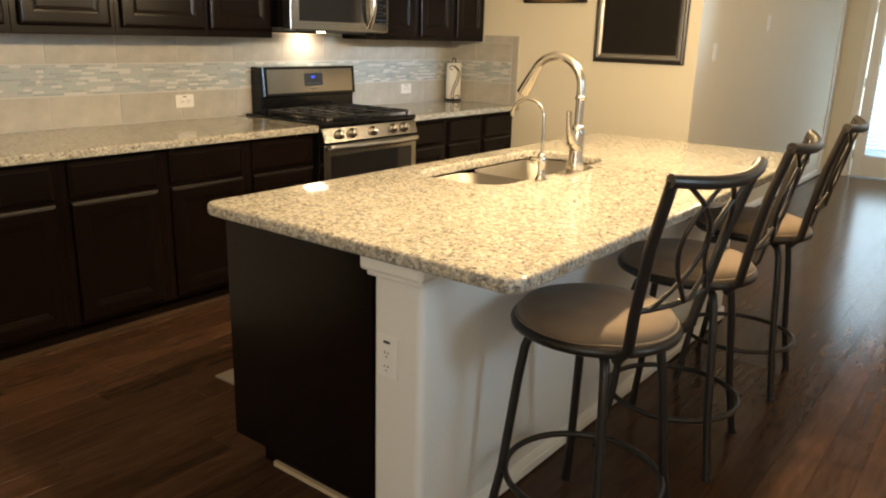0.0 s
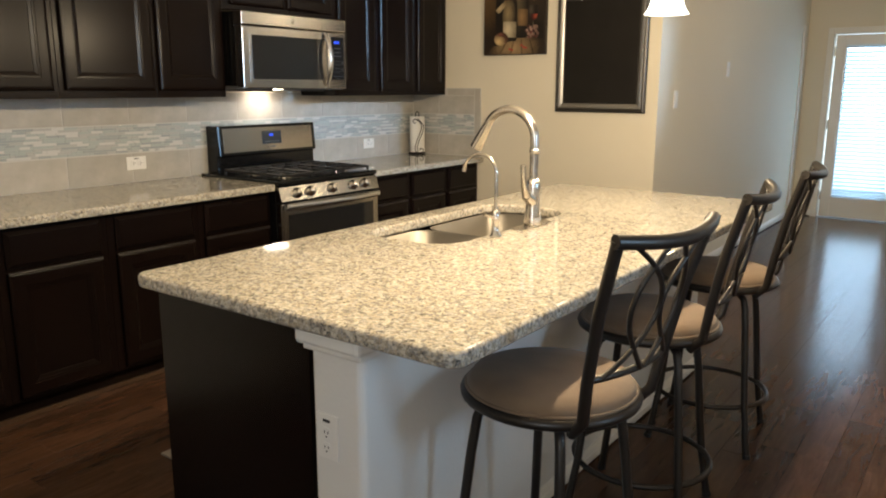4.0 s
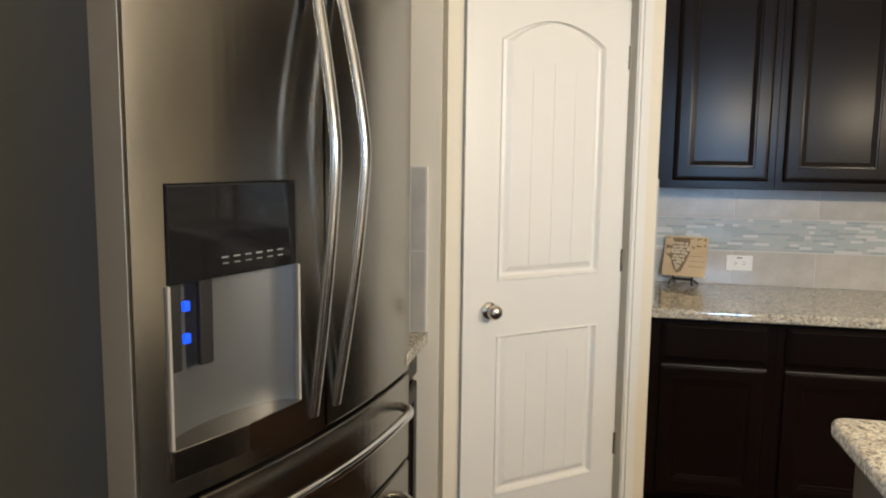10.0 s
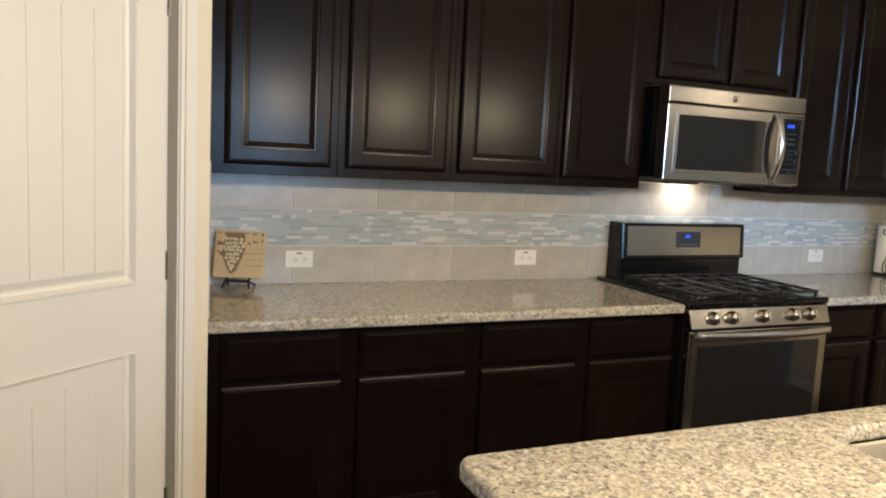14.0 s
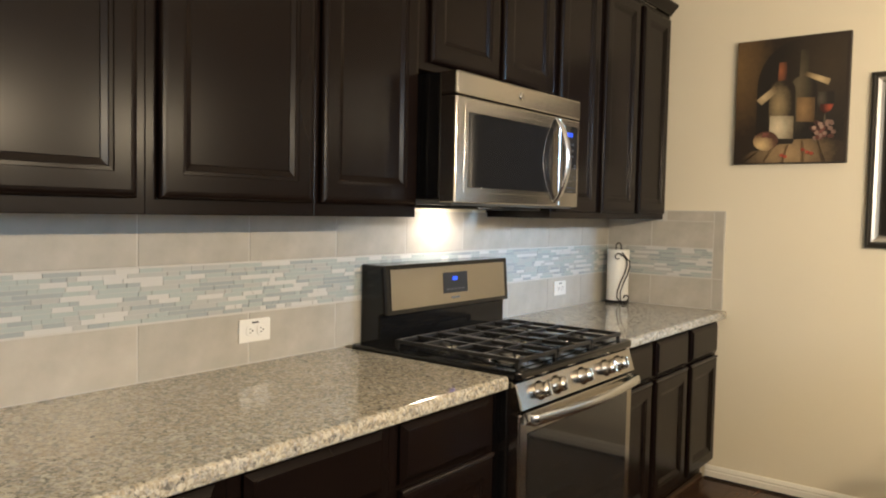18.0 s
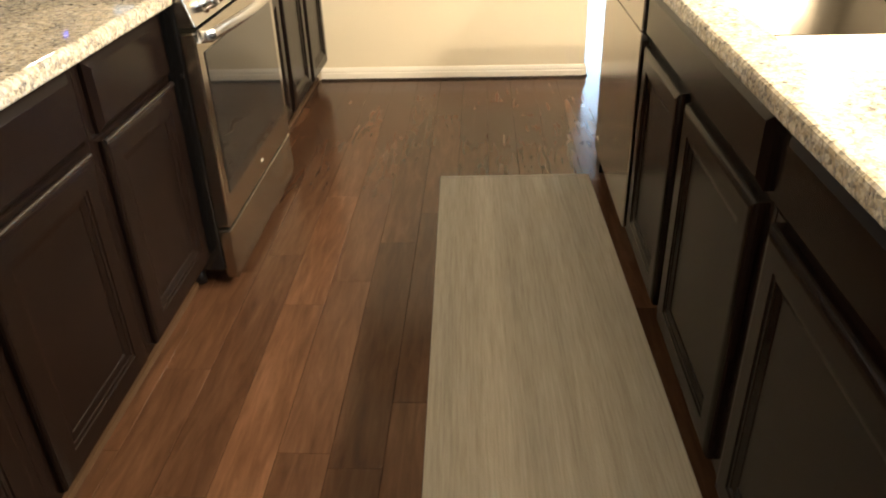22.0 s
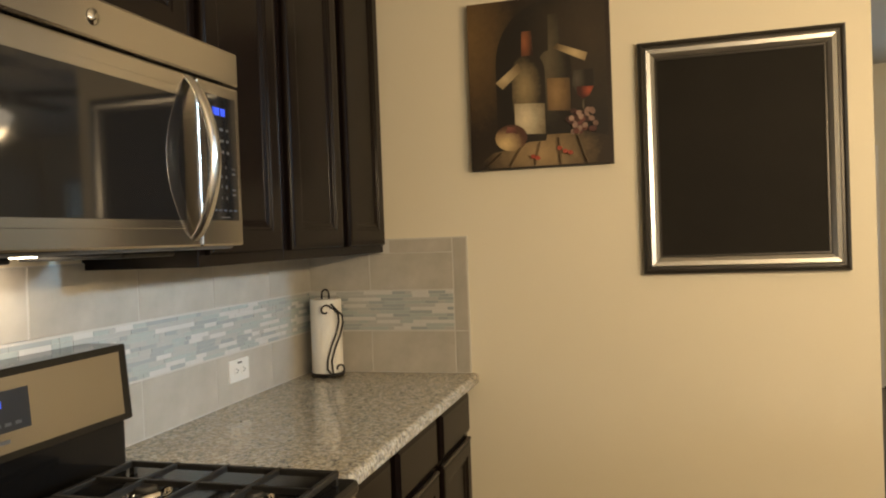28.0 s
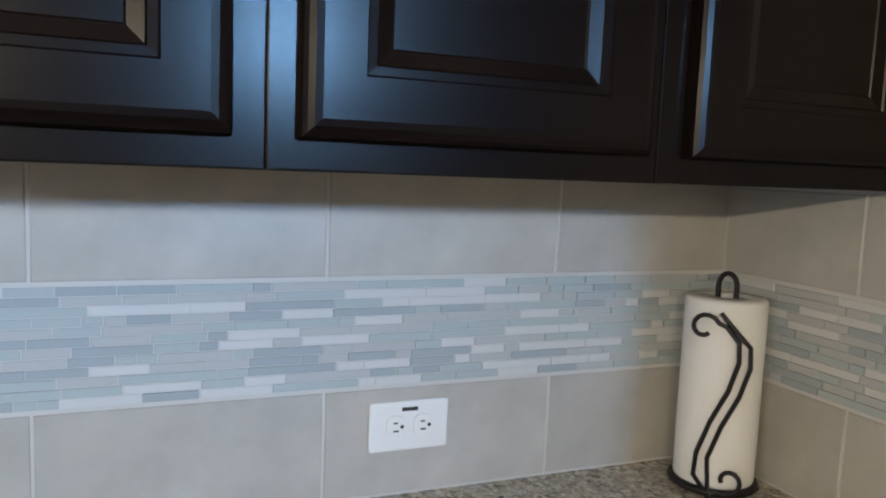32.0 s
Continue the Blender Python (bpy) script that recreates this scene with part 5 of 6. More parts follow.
part("body", Shape().lathe([(0.0, 0.006), (0.033, 0.006), (0.035, 0.014), (0.030, 0.05), (0.027, 0.10), (0.029, 0.13), (0.027, 0.165), (0.022, 0.185), (0.0, 0.186)], 0, 0, 24), M_NICKEL, fc)
part("side_valve", Shape().tube([(0, 0, 0.095), (0, -0.055, 0.125)], [0.026, 0.019], 14), M_NICKEL, fc)
part("lever", Shape().tube([(0, -0.050, 0.125), (0.0, -0.072, 0.165), (0, -0.080, 0.215), (0, -0.082, 0.245)], [0.018, 0.014, 0.010, 0.011], 12), M_NICKEL, fc, "upright lever handle")
gp = [(0, 0, 0.18), (0, 0, 0.28), (0, 0, 0.336)] + [(-0.114 + 0.114 * math.cos(t), 0.0, 0.336 + 0.114 * math.sin(t)) for t in (math.pi * k / 14 * 0.86 for k in range(1, 15))]
part("gooseneck", Shape().tube(gp, 0.0170, 14), M_NICKEL, fc)
part("collar", Shape().lathe([(0.0, 0.0), (0.019, 0.0), (0.021, 0.008), (0.019, 0.016), (0, 0.016)], 0, 0, 20, "z", 0.285), M_NICKEL, fc)
e0, e1 = Vector(gp[-1]), Vector(gp[-1]) - Vector(gp[-2])
e1.normalize()
hd = part("spray_head", Shape().tube([e0, e0 + e1 * 0.02, e0 + e1 * 0.07, e0 + e1 * 0.105], [0.0175, 0.0205, 0.0235, 0.0255], 16), M_NICKEL, fc)
part("spray_face", Shape().tube([e0 + e1 * 0.1055, e0 + e1 * 0.108], 0.020, 16), M_BLACKM, hd)
part("spray_button", box(-0.004, 0.006, -0.007, 0.007, -0.018, 0.018, c=0.003), M_BLACKM, hd, at=Matrix.Translation(e0 + e1 * 0.075 + Vector((-0.021, 0, 0.004))) @ Matrix.Rotation(radians(25), 4, "Y"))
ro = thing("drinking_water_faucet", (2.530, -2.715, 0.916), "slim nickel drinking-water faucet with a thin curved spout", "faucet")
part("base", Shape().lathe([(0.0, 0.0), (0.022, 0.0), (0.023, 0.006), (0.016, 0.012), (0.012, 0.05), (0.015, 0.060), (0.015, 0.092), (0.009, 0.102), (0, 0.103)], 0, 0, 20), M_NICKEL, ro)
part("lever", Shape().tube([(0, -0.012, 0.078), (-0.01, -0.045, 0.086), (-0.014, -0.058, 0.092)], [0.007, 0.005, 0.006], 10), M_NICKEL, ro)
rp = [(0, 0, 0.10), (0, 0, 0.232)] + [(-0.070 + 0.070 * math.cos(t), 0.0, 0.232 + 0.066 * math.sin(t)) for t in (math.pi * k / 12 * 0.9 for k in range(1, 13))]
part("spout", Shape().tube(rp, 0.0058, 10), M_NICKEL, ro)
part("tip", Shape().tube([rp[-1], Vector(rp[-1]) + Vector((-0.004, 0, -0.022))], 0.0078, 10), M_NICKEL, ro)

# Dishwasher in the island
dw = thing("dishwasher", (2.00, -1.985, 0), "stainless steel dishwasher with a pocket handle, built into the island", "dishwasher")
part("tub", box(0.0, 0.60, 0.004, 0.682, 0.085, 0.872), M_GREY, dw)
dd = part("door", box(-0.026, -0.001, 0.004, 0.682, 0.115, 0.735, c=0.004), M_STEEL, dw, "stainless door")
pc = part("control_panel", box(-0.026, -0.001, 0.004, 0.682, 0.739, 0.868, c=0.004), M_STEEL, dw, "stainless panel with a pocket handle")
part("pocket", Shape().prism(rounded(0.22, 0.46, 0.775, 0.832, 0.02, 4), -0.0275, -0.024, "x"), M_BLACKM, pc, "dark pocket handle recess")
part("badge", box(-0.0272, -0.026, 0.60, 0.645, 0.17, 0.18), M_CHROME, dd)
part("toe_panel", box(0.03, 0.04, 0.004, 0.682, 0.002, 0.11), M_BLACKM, dw)

# Rug in the aisle
rgm = thing("runner_rug", (1.402, -3.405, 0.0005), "grey-beige woven runner rug lying on the floor beside the island", "rug", turn=1.3)
part("weave", Shape().prism(rounded(0, 0.600, 0, 2.06, 0.006, 2), 0.0, 0.008, "z", 0.002), M_RUG, rgm)
part("hem", box(0.002, 0.598, -0.008, 0.010, 0.0, 0.0095, c=0.002), M_RUG, rgm)
part("hem", box(0.002, 0.598, 2.050, 2.068, 0.0, 0.0095, c=0.002), M_RUG, rgm)

# Bar stools


def stool():
    st = thing("bar_stool", (0, 0, 0), "dark bronze metal swivel bar stool with a brown suede round seat", "bar stool", "bar stools at the island")
    seat = part("seat", Shape().lathe([(0.0, 0.742), (0.10, 0.740), (0.175, 0.733), (0.206, 0.722), (0.219, 0.704), (0.219, 0.692), (0.0, 0.692)], 0, 0, 36), M_SUEDE, st, "padded brown suede seat")
    part("piping", Shape().tube([(0.220 * math.cos(t), 0.220 * math.sin(t), 0.697) for t in (2 * math.pi * k / 36 for k in range(36))], 0.005, 6, True), M_SUEDE, seat)
    part("seat_ring", Shape().tube([(0.221 * math.cos(t), 0.221 * math.sin(t), 0.680) for t in (2 * math.pi * k / 36 for k in range(36))], 0.0155, 8, True), M_BRONZE, st)
    part("swivel_plate", Shape().lathe([(0, 0.690), (0.09, 0.690), (0.09, 0.66), (0.11, 0.655), (0.11, 0.648), (0, 0.648)], 0, 0, 24), M_BRONZE, st)
    top = Shape().tube([(0.125 * math.cos(t), 0.125 * math.sin(t), 0.650) for t in (2 * math.pi * k / 24 for k in range(24))], 0.011, 8, True)
    part("leg_ring", top, M_BRONZE, st)
    for k in range(4):
        a = math.pi / 4 + k * math.pi / 2
        ca, sa = math.cos(a), math.sin(a)
        pts = [(0.10, 0.652), (0.150, 0.648), (0.178, 0.632), (0.190, 0.60), (0.205, 0.50), (0.238, 0.21), (0.276, 0.012)]
        leg = part("leg", Shape().tube([(r * ca, r * sa, z) for r, z in pts], 0.0135, 9), M_BRONZE, st)
        part("foot_cap", Shape().tube([(0.2775 * ca, 0.2775 * sa, 0.016), (0.2795 * ca, 0.2795 * sa, 0.001)], 0.0155, 10), M_BLACKM, leg)
    part("foot_ring", Shape().tube([(0.228 * math.cos(t), 0.228 * math.sin(t), 0.200) for t in (2 * math.pi * k / 40 for k in range(40))], 0.010, 8, True), M_BRONZE, st)
    # back: two curved posts and a bowed top rail with a lattice of curved bars; the back stands on the +x side
    tops = []
    for s in (-1, 1):
        pts = [(0.165, s * 0.135, 0.655), (0.205, s * 0.150, 0.70), (0.222, s * 0.165, 0.80), (0.258, s * 0.185, 0.98), (0.306, s * 0.202, 1.145)]
        tops.append(pts[-1])
        part("back_post", Shape().tube(pts, 0.0145, 10), M_BRONZE, st)
    rail = [(0.306 + 0.045 * (1 - (k / 6 - 1) ** 2), 0.214 * (k / 6 - 1), 1.146 - 0.014 * math.sin(math.pi * k / 12)) for k in range(13)]
    part("top_rail", Shape().tube(rail, 0.0165, 10), M_BRONZE, st)
    low = [(0.224 + 0.030 * (1 - (k / 4 - 1) ** 2), 0.166 * (k / 4 - 1), 0.812) for k in range(9)]
    part("lower_rail", Shape().tube(low, 0.009, 8), M_BRONZE, st)

    def on_back(u, z):
        h = (z - 0.80) / 0.340
        half = 0.166 + 0.036 * h
        bow = 0.034 * (1 - u * u)
        return (0.224 + 0.078 * h + bow, u * half, z)

    for s in (-1, 1):
        part("lattice_bar", Shape().tube([on_back(s * (0.80 - 0.92 * math.sin(math.pi * k / 14) ** 1.0 * 0.85), 0.812 + 0.326 * k / 14) for k in range(15)], 0.0065, 7), M_BRONZE, st)
        part("lattice_bar", Shape().tube([on_back(s * (0.05 + 0.52 * math.sin(math.pi * k / 14)), 0.812 + 0.326 * k / 14) for k in range(15)], 0.0065, 7), M_BRONZE, st)
    return st


s0 = stool()
for (x, y, turn), first in zip(((3.100, -3.340, -9), (3.092, -2.635, 6), (3.092, -1.870, 6)), (True, False, False)):
    m = pose(x, y, 0, 0, 0, turn)
    if first:
        s0.matrix_basis = m
    else:
        copy_thing(s0, m)

# Refrigerator in its alcove
FT = 13.0
fr = thing("refrigerator", (2.167, -5.003, 0), "stainless steel french-door refrigerator with a water and ice dispenser", "refrigerator", turn=-FT)
FWH, FTOP = 0.545, 2.03
FWL = 0.540


def bow_front(x0, x1, z0, z1, base, n=28, thick=0.075, rim=0.006):
    """A door whose face bows outwards across the whole refrigerator."""
    face = lambda x: base + 0.055 * (1 - (x / 0.57) ** 2)
    out = [(x0 + (x1 - x0) * k / n, face(x0 + (x1 - x0) * k / n)) for k in range(n + 1)]
    return Shape().prism([(x1, base - thick), (x0, base - thick)] + out, z0, z1, "z", rim, 2)


part("case", box(-FWH + 0.008, FWL - 0.008, -0.74, -0.135, 0.02, 2.00, c=0.006), M_SIDE, fr, "dark grey side panels")
part("top_hinge_cover", box(-FWH + 0.02, -FWH + 0.12, -0.20, -0.137, 2.001, 2.025, c=0.005), M_BLACKM, fr)
part("base_grille", box(-FWH + 0.02, FWH - 0.02, -0.60, -0.10, 0.001, 0.07), M_BLACKM, fr)
X0, X1 = 0.110, 0.472
dl = part("door", bow_front(0.004, X0, 0.855, FTOP, -0.055, 12, 0.075, 0.0), M_STEELZ, fr, "stainless left door with dispenser")
for q in ((X1, FWL, 0.855, FTOP), (X0, X1, 0.855, 0.935), (X0, X1, 1.468, FTOP)):
    part("door_panel", bow_front(*q, -0.055, 12, 0.075, 0.0), M_STEELZ, dl)
for z0, z1 in ((0.855, FTOP), (0.572, 0.843), (0.085, 0.560)):
    part("door_edge", box(FWL, FWL + 0.003, -0.128, -0.058, z0 + 0.004, z1 - 0.004, c=0.001), M_EDGE, fr, "pale satin door edge")
dr = part("door", bow_front(-FWH, -0.004, 0.855, FTOP, -0.055), M_STEELZ, fr, "stainless right door")
for z0, z1 in ((0.572, 0.843), (0.085, 0.560)):
    dwr = part("freezer_drawer", bow_front(-FWH, FWL, z0, z1, -0.055), M_STEELZ, fr, "stainless drawer")
    zh = z1 - 0.075
    hpts = [(-0.45, -0.03, zh), (-0.43, 0.012, zh)] + [(-0.40 + 0.80 * k / 10, 0.026 + 0.036 * math.sin(math.pi * k / 10), zh) for k in range(11)] + [(0.43, 0.012, zh), (0.45, -0.03, zh)]
    part("handle", Shape().tube(hpts, 0.014, 10), M_CHROME, dwr, "bowed bar handle")
for s, d in ((1, dl), (-1, dr)):
    hx = 0.055 * s
    rise = [1 - (abs(k / 20 - 0.58) / (0.58 if k < 11.6 else 0.42)) ** 1.35 for k in range(21)]
    pts = [(hx * (0.9 + 0.3 * q), -0.004 + 0.080 * q, 0.900 + 1.08 * k / 20) for k, q in enumerate(rise)]
    rb = Shape()
    ring = [(0.019 * math.cos(t), 0.011 * math.sin(t)) for t in (2 * math.pi * q / 12 for q in range(12))]
    vv = [(hx_ + a, y_ + b, z_) for hx_, y_, z_ in pts for a, b in ring]
    rb.add(vv, [(i * 12 + q, i * 12 + (q + 1) % 12, i * 12 + 12 + (q + 1) % 12, i * 12 + 12 + q) for i in range(len(pts) - 1) for q in range(12)], True)
    part("handle", rb, M_HANDLE, d, "long curved steel handle")
fy = -0.055 + 0.055 * (1 - (0.288 / FWH) ** 2)
DISP = Matrix.Translation((0.291, -0.0185, 0)) @ Matrix.Rotation(radians(-5.6), 4, "Z") @ Matrix.Translation((-0.291, -fy, 0))
ds = part("dispenser", box(X0 + 0.002, X1 - 0.002, fy - 0.05, fy + 0.002, 1.278, 1.466, c=0.004), M_GLASSB, dl, "black dispenser panel", at=DISP)
M_KEYW = mat("dispenser_marks", (0.28, 0.28, 0.29), 0.5)
for k in range(6):
    part("key_mark", box(X0 + 0.05 + 0.032 * k, X0 + 0.068 + 0.032 * k, fy + 0.002, fy + 0.0026, 1.316, 1.319), M_KEYW, ds)
    part("key_mark", box(X0 + 0.05 + 0.032 * k, X0 + 0.066 + 0.032 * k, fy + 0.002, fy + 0.0026, 1.304, 1.306), M_KEYW, ds)
# hollow recess: a curved back wall from side to side
cav = Shape()
arc = [(X0 + 0.003 + (X1 - X0 - 0.006) * k / 16, fy - 0.006 - 0.062 * math.sin(math.pi * k / 16) ** 0.45) for k in range(17)]
cav.add([(x, y, z) for z in (0.935, 1.288) for x, y in arc], [(k, k + 1, k + 18, k + 17) for k in range(16)], True)
part("recess", cav, M_RECESS, dl, "light grey dispenser recess", at=DISP)
for xr in (X0 - 0.004, X1 - 0.004):
    part("recess_rim", box(xr, xr + 0.008, fy - 0.02, fy + 0.006, 0.935, 1.278, c=0.003), M_EDGE, dl, at=DISP)
part("drip_tray", Shape().prism([(X0 - 0.004, fy + 0.010), (X0 - 0.004, fy - 0.010)] + arc[1:-1] + [(X1 + 0.004, fy - 0.010), (X1 + 0.004, fy + 0.010), ((X0 + X1) / 2, fy + 0.022)], 0.900, 0.962, "z", 0.002), M_STEELX, dl, "stainless drip tray", at=DISP)
for k in (0.230, 0.310):
    part("paddle", box(X0 + k, X0 + k + 0.036, fy - 0.036, fy - 0.022, 1.10, 1.280, c=0.005), M_BLACKM, dl, "dark dispenser paddle", at=DISP)
for z in (1.150, 1.215):
    part("blue_light", box(X0 + 0.282, X0 + 0.297, fy - 0.040, fy - 0.030, z, z + 0.020, c=0.002), M_BLUE, dl, "small glowing blue light", at=DISP)

# Small counter between the pantry and the refrigerator
sc_ = thing("base_cabinet", (PB.x + 0.002, -5.640, 0), "dark espresso base cabinet beside the refrigerator", "cabinet", "base cabinets")
part("body", box(0, 0.27, 0, 0.66, 0.105, 0.874), M_ESP, sc_)
part("toe_kick", box(0, 0.27, 0, 0.54, 0.001, 0.105), M_ESP, sc_)
part("door", panel_door(0.24, 0.62, 0.02, False), M_ESP, sc_, at=Matrix.Translation((0.255, 0.661, 0.125)) @ Matrix.Rotation(radians(180), 4, "Z"))
part("drawer_front", slab_front(0.24, 0.105, 0.02), M_ESP, sc_, at=Matrix.Translation((0.255, 0.661, 0.762)) @ Matrix.Rotation(radians(180), 4, "Z"))
slab("countertop", [(PB.x + 0.002, -5.947), (PB.x + 0.30, -5.947), (PB.x + 0.30, -4.928), (PB.x + 0.002, -4.928)], 0.875, 0.915, "short speckled granite countertop beside the refrigerator")

# Pendant lamps
def pendant():
    pe = thing("pendant_lamp", (0, 0, CEIL), "lit white bell-glass pendant lamp on a nickel rod", "pendant lamp", "pendant lamps over the island")
    zr = 1.755 - CEIL
    part("canopy", Shape().lathe([(0.0, -0.028), (0.03, -0.026), (0.055, -0.012), (0.062, -0.001), (0.0, -0.001)], 0, 0, 28), M_NICKEL, pe)
    K = 0.80
    part("rod", Shape().tube([(0, 0, -0.02), (0, 0, zr + 0.215 * K)], 0.0055, 10), M_NICKEL, pe)
    part("socket", Shape().lathe([(r * K, h * K) for r, h in ((0.0, 0.245), (0.011, 0.245), (0.014, 0.215), (0.022, 0.205), (0.028, 0.18), (0.0, 0.178))], 0, 0, 20, "z", zr), M_NICKEL, pe)
    for k in range(3):
        a = 2 * math.pi * k / 3 + 0.5
        part("strap", Shape().tube([(r * K * math.cos(a), r * K * math.sin(a), zr + h * K) for r, h in ((0.014, 0.235), (0.034, 0.222), (0.046, 0.195), (0.050, 0.168))], 0.0038, 6), M_NICKEL, pe)
    bell = [(0.030, 0.182), (0.045, 0.176), (0.062, 0.150), (0.074, 0.110), (0.083, 0.065), (0.094, 0.030), (0.113, 0.002), (0.116, 0.0), (0.109, 0.0), (0.090, 0.030), (0.079, 0.066), (0.070, 0.110), (0.058, 0.148), (0.042, 0.172), (0.028, 0.178)]
    sh = part("shade", Shape().lathe([(r * K, h * K) for r, h in bell], 0, 0, 36, "z", zr), M_LAMP, pe, "glowing white bell glass shade")
    sh.visible_shadow = False
    return pe


p0 = pendant()
p0.matrix_basis = pose(*PENDANTS[0], CEIL)
for x, y in PENDANTS[1:]:
    copy_thing(p0, pose(x, y, CEIL))

# Ceiling fan with a dome light in the living area
fan = thing("ceiling_fan", (4.07, 1.4, CEIL), "dark ceiling fan with a lit dome light", "ceiling fan")
part("downrod", Shape().tube([(0, 0, -0.001), (0, 0, -0.20)], 0.014, 10).lathe([(0, -0.05), (0.05, -0.04), (0.07, -0.001), (0, -0.001)], 0, 0, 24), M_BRONZE, fan)
part("motor", Shape().lathe([(0.0, -0.28), (0.06, -0.29), (0.12, -0.32), (0.13, -0.37), (0.10, -0.42), (0.07, -0.45), (0, -0.45)], 0, 0, 28, "z", 0.10), M_BRONZE, fan)
for k in range(5):
    a = 2 * math.pi * k / 5 + 0.3
    bl = Shape().prism(rounded(0.17, 0.66, -0.065, 0.065, 0.03, 4), -0.365, -0.357, "z", 0.002)
    part("blade", bl, M_ESP, fan, "dark wooden blade", at=Matrix.Translation((0, 0, 0.10)) @ Matrix.Rotation(a, 4, "Z") @ Matrix.Rotation(radians(8), 4, "X"))
    part("blade_arm", box(0.10, 0.20, -0.02, 0.02, -0.375, -0.366, c=0.002), M_BRONZE, fan, at=Matrix.Translation((0, 0, 0.10)) @ Matrix.Rotation(a, 4, "Z"))
dm = part("dome_glass", Shape().lathe([(0.105, -0.452), (0.14, -0.48), (0.145, -0.50), (0.12, -0.55), (0.07, -0.585), (0.0, -0.60)], 0, 0, 32, "z", 0.10), M_LAMP, fan, "glowing frosted dome glass")
dm.visible_shadow = False

# Switches on the hall wall
for y, z, lab in ((0.33, 1.37, "white light switch plate on the wall"), (1.53, 1.60, "white wall thermostat plate")):
    sw = thing("light_switch" if z < 1.5 else "thermostat", (HALL + 0.0005, y, z), lab, "switch" if z < 1.5 else "thermostat")
    part("plate", box(0, 0.007, -0.038, 0.038, -0.06, 0.06, c=0.003), M_WHITE, sw)
    part("rocker", box(0.007, 0.011, -0.016, 0.016, -0.032, 0.032, c=0.002), M_WHITE, sw)

# Backsplash tiles and mosaic strip
splash = structure("backsplash", Shape().box(0.0005, 0.0104, -4.130, -0.001, 0.9155, 1.41).box(0.0108, 0.678, -0.0104, -0.0005, 0.9155, 1.443).box(0.0108, 0.668, PA.y + 0.0005, PA.y + 0.0104, 0.9155, 1.440), M_GROUT, "taupe tiled backsplash with a glass mosaic strip")
PIECE = {}


def piece(name, w, h, t, material, parent, m, c=0.0015):
    key = (round(w, 4), round(h, 4), t, material.name)
    if key not in PIECE:
        s = Shape()
        a = c
        v = [(0, 0, 0), (w, 0, 0), (w, 0, h), (0, 0, h), (0, -t + a, 0), (w, -t + a, 0), (w, -t + a, h), (0, -t + a, h), (a, -t, a), (w - a, -t, a), (w - a, -t, h - a), (a, -t, h - a)]
        f = [(0, 1, 5, 4), (1, 2, 6, 5), (2, 3, 7, 6), (3, 0, 4, 7), (4, 5, 9, 8), (5, 6, 10, 9), (6, 7, 11, 10), (7, 4, 8, 11), (8, 9, 10, 11)]
        PIECE[key] = mesh_of(s.add(v, f), material, name)
    ob = new(name, PIECE[key])
    ob.parent = parent
    ob.matrix_basis = m
    return ob


WESTW = Matrix.Rotation(radians(90), 4, "Z")


def tile_row(z0, z1, ys):
    for a, b in zip(ys[:-1], ys[1:]):
        piece("tile", b - a - 0.004, z1 - z0 - 0.004, 0.006, M_TILE, splash, Matrix.Translation((0.006, a + 0.002, z0 + 0.002)) @ WESTW)


MZ0, MZ1 = 1.084, 1.237
step = 0.378
ys = [-4.129] + [y for y in (-0.309 - step * k for k in range(12))][::-1][1:] + [-0.006]
ys = sorted({-0.309: -0.342, -0.687: -0.703}.get(round(y, 3), y) for y in ys if -4.130 <= y <= -0.005)
tile_row(0.917, MZ0 - 0.004, ys)
tile_row(MZ1 + 0.004, 1.41, ys)


def end_tile(x0, x1, z0, z1):
    piece("tile", x1 - x0 - 0.004, z1 - z0 - 0.004, 0.006, M_TILE, splash, Matrix.Translation((x0 + 0.002, -0.006, z0 + 0.002)))


for x0, x1 in ((0.012, 0.276), (0.276, 0.620)):
    end_tile(x0, x1, 0.917, MZ0 - 0.004)
    end_tile(x0, x1, MZ1 + 0.004, 1.386)
end_tile(0.36, 0.620, 1.386, 1.441)
end_tile(0.620, 0.676, 0.917, MZ0 - 0.004)
end_tile(0.620, 0.676, MZ0 - 0.004, 1.441)
for x0, x1 in ((0.012, 0.290), (0.290, 0.610)):
    for z0, z1 in ((0.917, MZ0 - 0.004), (MZ1 + 0.004, 1.386)):
        piece("tile", x1 - x0 - 0.004, z1 - z0 - 0.004, 0.006, M_TILE, splash, Matrix.Translation((x1 - 0.002, PA.y + 0.006, z0 + 0.002)) @ Matrix.Rotation(math.pi, 4, "Z"))
piece("tile", 0.052, 0.515, 0.006, M_TILE, splash, Matrix.Translation((0.664, PA.y + 0.006, 0.922)) @ Matrix.Rotation(math.pi, 4, "Z"))

# side splash of the short counter
side = structure("backsplash_side", box(PB.x + 0.0005, PB.x + 0.0104, -5.945, -4.934, 0.9155, 1.486), M_GROUT, "pale tiled side splash by the short counter")
for a, b in ((-5.944, -5.60), (-5.60, -5.25), (-5.25, -4.99), (-4.99, -4.936)):
    for z0, z1 in ((0.917, 1.20), (1.20, 1.484)):
        piece("tile", b - a - 0.004, z1 - z0 - 0.004, 0.006, M_TILE, side, Matrix.Translation((PB.x + 0.006, a + 0.002, z0 + 0.002)) @ WESTW)
mr = random.Random(11)
strip = part("mosaic_strip", box(0.0104, 0.0108, -4.12, -0.014, MZ0, MZ1), M_GROUT, splash)
rest = {}
ROWH = (MZ1 - MZ0) / 12


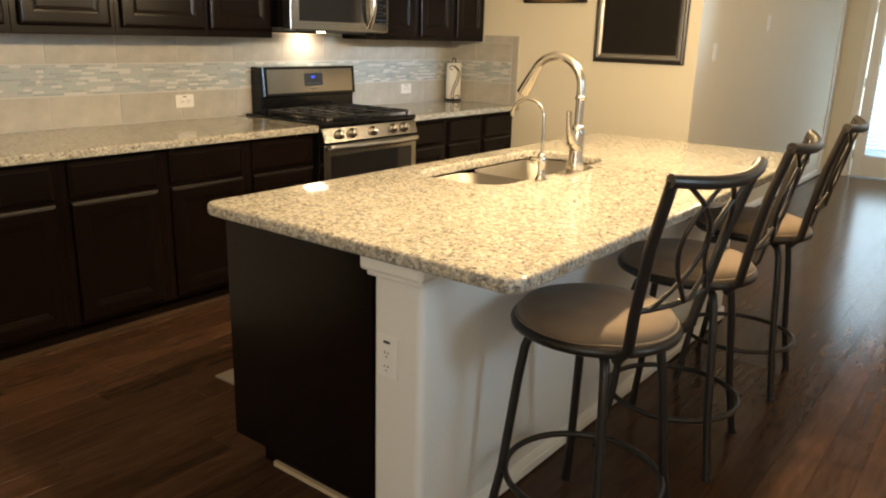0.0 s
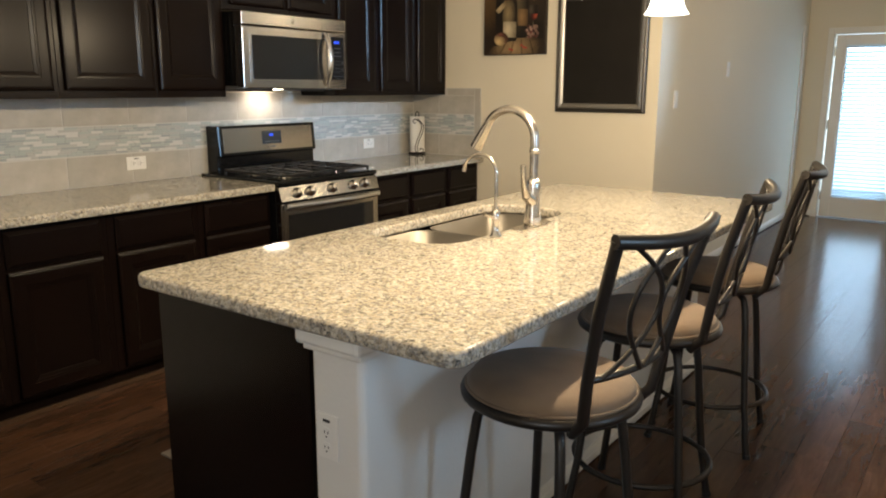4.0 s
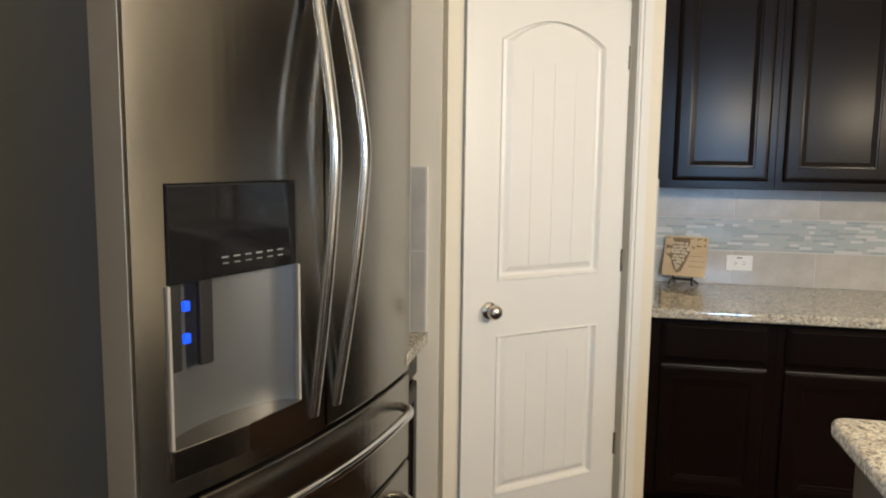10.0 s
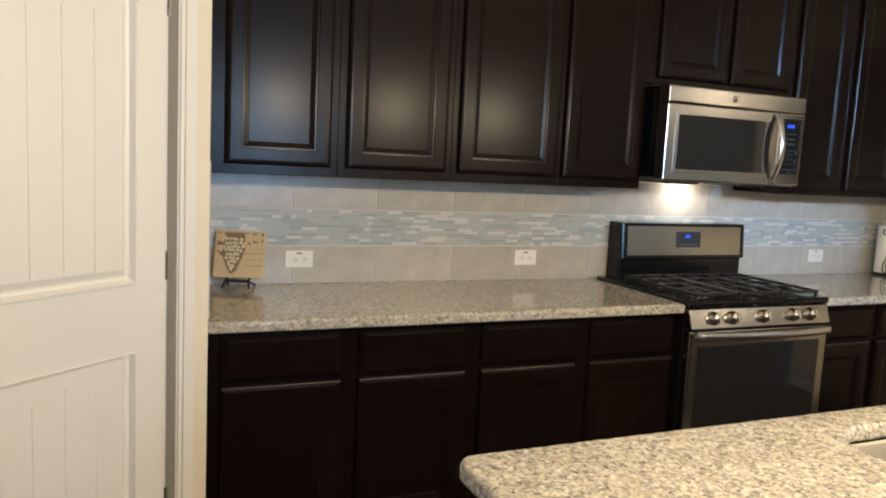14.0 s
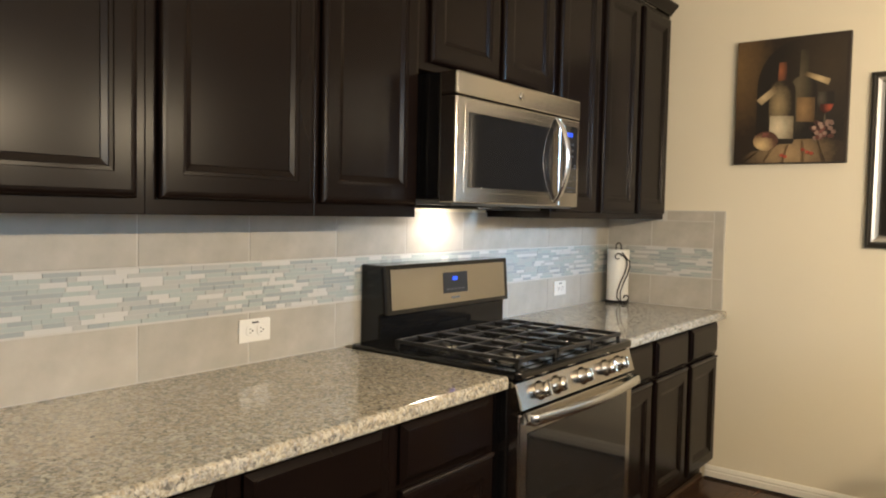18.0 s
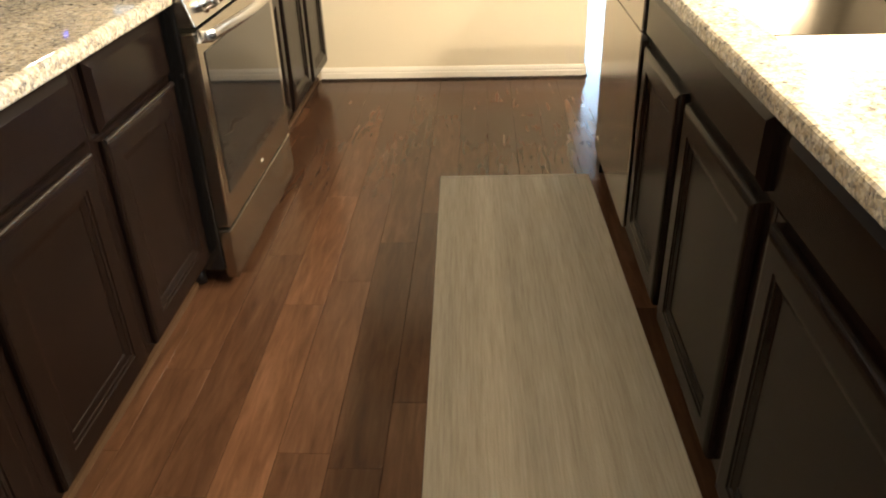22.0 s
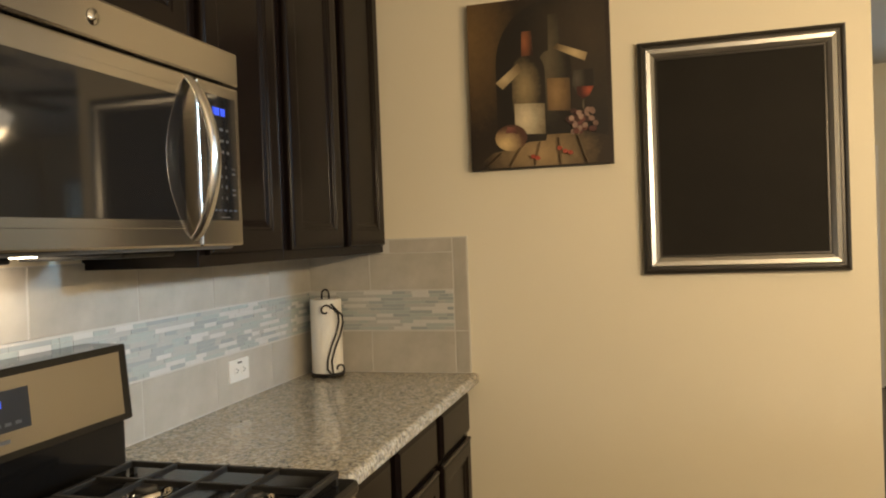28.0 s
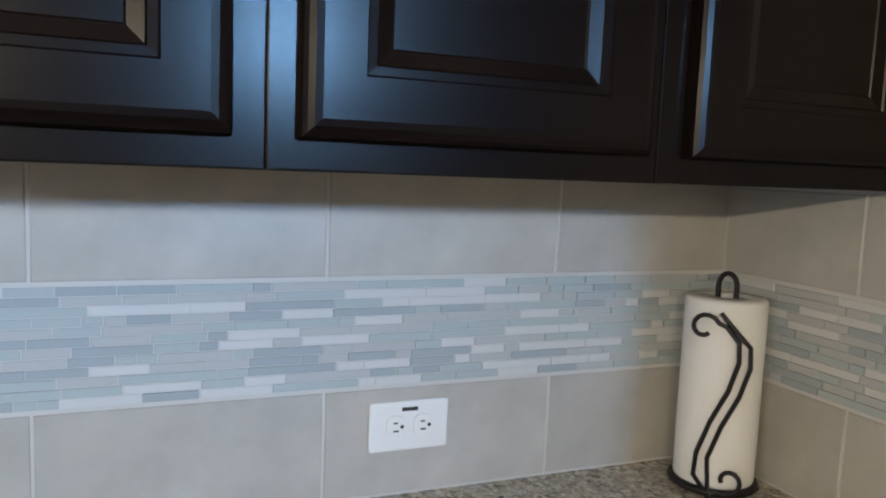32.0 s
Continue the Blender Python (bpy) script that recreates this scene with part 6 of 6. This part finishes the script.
def mosaic(length, place, near):
    """Random thin glass and stone sticks in twelve courses; place(a, z) gives the pose of a piece."""
    for r in range(12):
        at = -mr.uniform(0, 0.05)
        z = MZ0 + ROWH * r
        while at < length:
            w = mr.choice((0.025, 0.04, 0.055, 0.07, 0.07, 0.095, 0.12))
            a, b = max(at, 0.001), min(at + w, length - 0.001)
            at += w
            if b - a < 0.006:
                continue
            m = mr.choices(MOS, (0.20, 0.34, 0.20, 0.26, 0.0))[0]
            t = mr.choice((0.0040, 0.0046, 0.0052))
            w2 = round(b - a - 0.0014, 4)
            if near(a):
                piece("mosaic_piece", w2, ROWH - 0.0014, t, m, strip, place(a + 0.0007, z + 0.0007), 0.0008)
            else:
                s = rest.setdefault(m.name, Shape())
                M = place(a + 0.0007, z + 0.0007)
                h = ROWH - 0.0014
                v = [M @ Vector(p) for p in ((0, 0, 0), (w2, 0, 0), (w2, 0, h), (0, 0, h), (0, -t, 0), (w2, -t, 0), (w2, -t, h), (0, -t, h))]
                s.add(v, [(4, 5, 6, 7), (0, 1, 5, 4), (1, 2, 6, 5), (2, 3, 7, 6), (3, 0, 4, 7)])


mosaic(1.30, lambda a, z: Matrix.Translation((0.0085, -1.312 + a, z)) @ WESTW, lambda a: a > 0.30)
mosaic(0.604, lambda a, z: Matrix.Translation((0.014 + a, -0.0085, z)), lambda a: True)
mosaic(2.805, lambda a, z: Matrix.Translation((0.0085, -4.119 + a, z)) @ WESTW, lambda a: False)
mosaic(0.594, lambda a, z: Matrix.Translation((0.608 - a, PA.y + 0.0085, z)) @ Matrix.Rotation(math.pi, 4, "Z"), lambda a: False)
for key, s in rest.items():
    ob = part("mosaic_pieces", s, bpy.data.materials[key], splash)
    tagged(ob, "", "", "", "stuff")

# Floor planks, running along y
PWID = 0.127
fl = bpy.data.objects["floor"]
pr = random.Random(21)
farp = Shape()
count = 0
x = -0.1
plank_mesh = {}
while x < EAST:
    y = SOUTH - pr.uniform(0, 1.2)
    while y < FAR:
        ln = pr.choice((0.5, 0.75, 0.9, 1.05, 1.2))
        a, b = max(y, SOUTH), min(y + ln, FAR)
        y += ln
        if b - a < 0.03:
            continue
        aisle = 0.5 < x < 2.1 and a < -0.05 and b > -4.4
        near = (3.0 < x < 3.9 and -4.3 < (a + b) / 2 < 1.0) or aisle
        w, ll = PWID - 0.0008, round(b - a - 0.0008, 3)
        if near and count < 300:
            key = ll
            if key not in plank_mesh:
                c = 0.0007
                v = [(0, 0, 0), (w, 0, 0), (w, ll, 0), (0, ll, 0), (0, 0, 0.012 - c), (w, 0, 0.012 - c), (w, ll, 0.012 - c), (0, ll, 0.012 - c), (c, c, 0.012), (w - c, c, 0.012), (w - c, ll - c, 0.012), (c, ll - c, 0.012)]
                f = [(0, 1, 5, 4), (1, 2, 6, 5), (2, 3, 7, 6), (3, 0, 4, 7), (4, 5, 9, 8), (5, 6, 10, 9), (6, 7, 11, 10), (7, 4, 8, 11), (8, 9, 10, 11)]
                plank_mesh[key] = mesh_of(Shape().add(v, f), M_FLOOR, "plank")
            ob = new("plank", plank_mesh[key])
            ob.parent = fl
            ob.location = (x + 0.0004, a + 0.0004, -0.012)
            count += 1
        else:
            c = 0.0007
            X0, X1, Y0, Y1 = x + 0.0004, x + PWID - 0.0004, a + 0.0004, b - 0.0004
            farp.add([(X0, Y0, -c), (X1, Y0, -c), (X1, Y1, -c), (X0, Y1, -c), (X0 + c, Y0 + c, 0), (X1 - c, Y0 + c, 0), (X1 - c, Y1 - c, 0), (X0 + c, Y1 - c, 0)], [(0, 1, 5, 4), (1, 2, 6, 5), (2, 3, 7, 6), (3, 0, 4, 7), (4, 5, 6, 7)])
    x += PWID


def floor_far():
    m = M_FLOOR.copy()
    m.name = "dark_hardwood_far"
    nodes = m.node_tree.nodes
    geo = nodes.new("ShaderNodeNewGeometry")
    for n in list(nodes):
        if n.bl_idname == "ShaderNodeObjectInfo":
            for l in list(n.outputs["Random"].links):
                m.node_tree.links.new(geo.outputs["Random Per Island"], l.to_socket)
            nodes.remove(n)
    return m


ob = part("planks", farp, floor_far(), fl, "dark brown hand-scraped hardwood planks")
tagged(ob, "", "", "", "stuff")
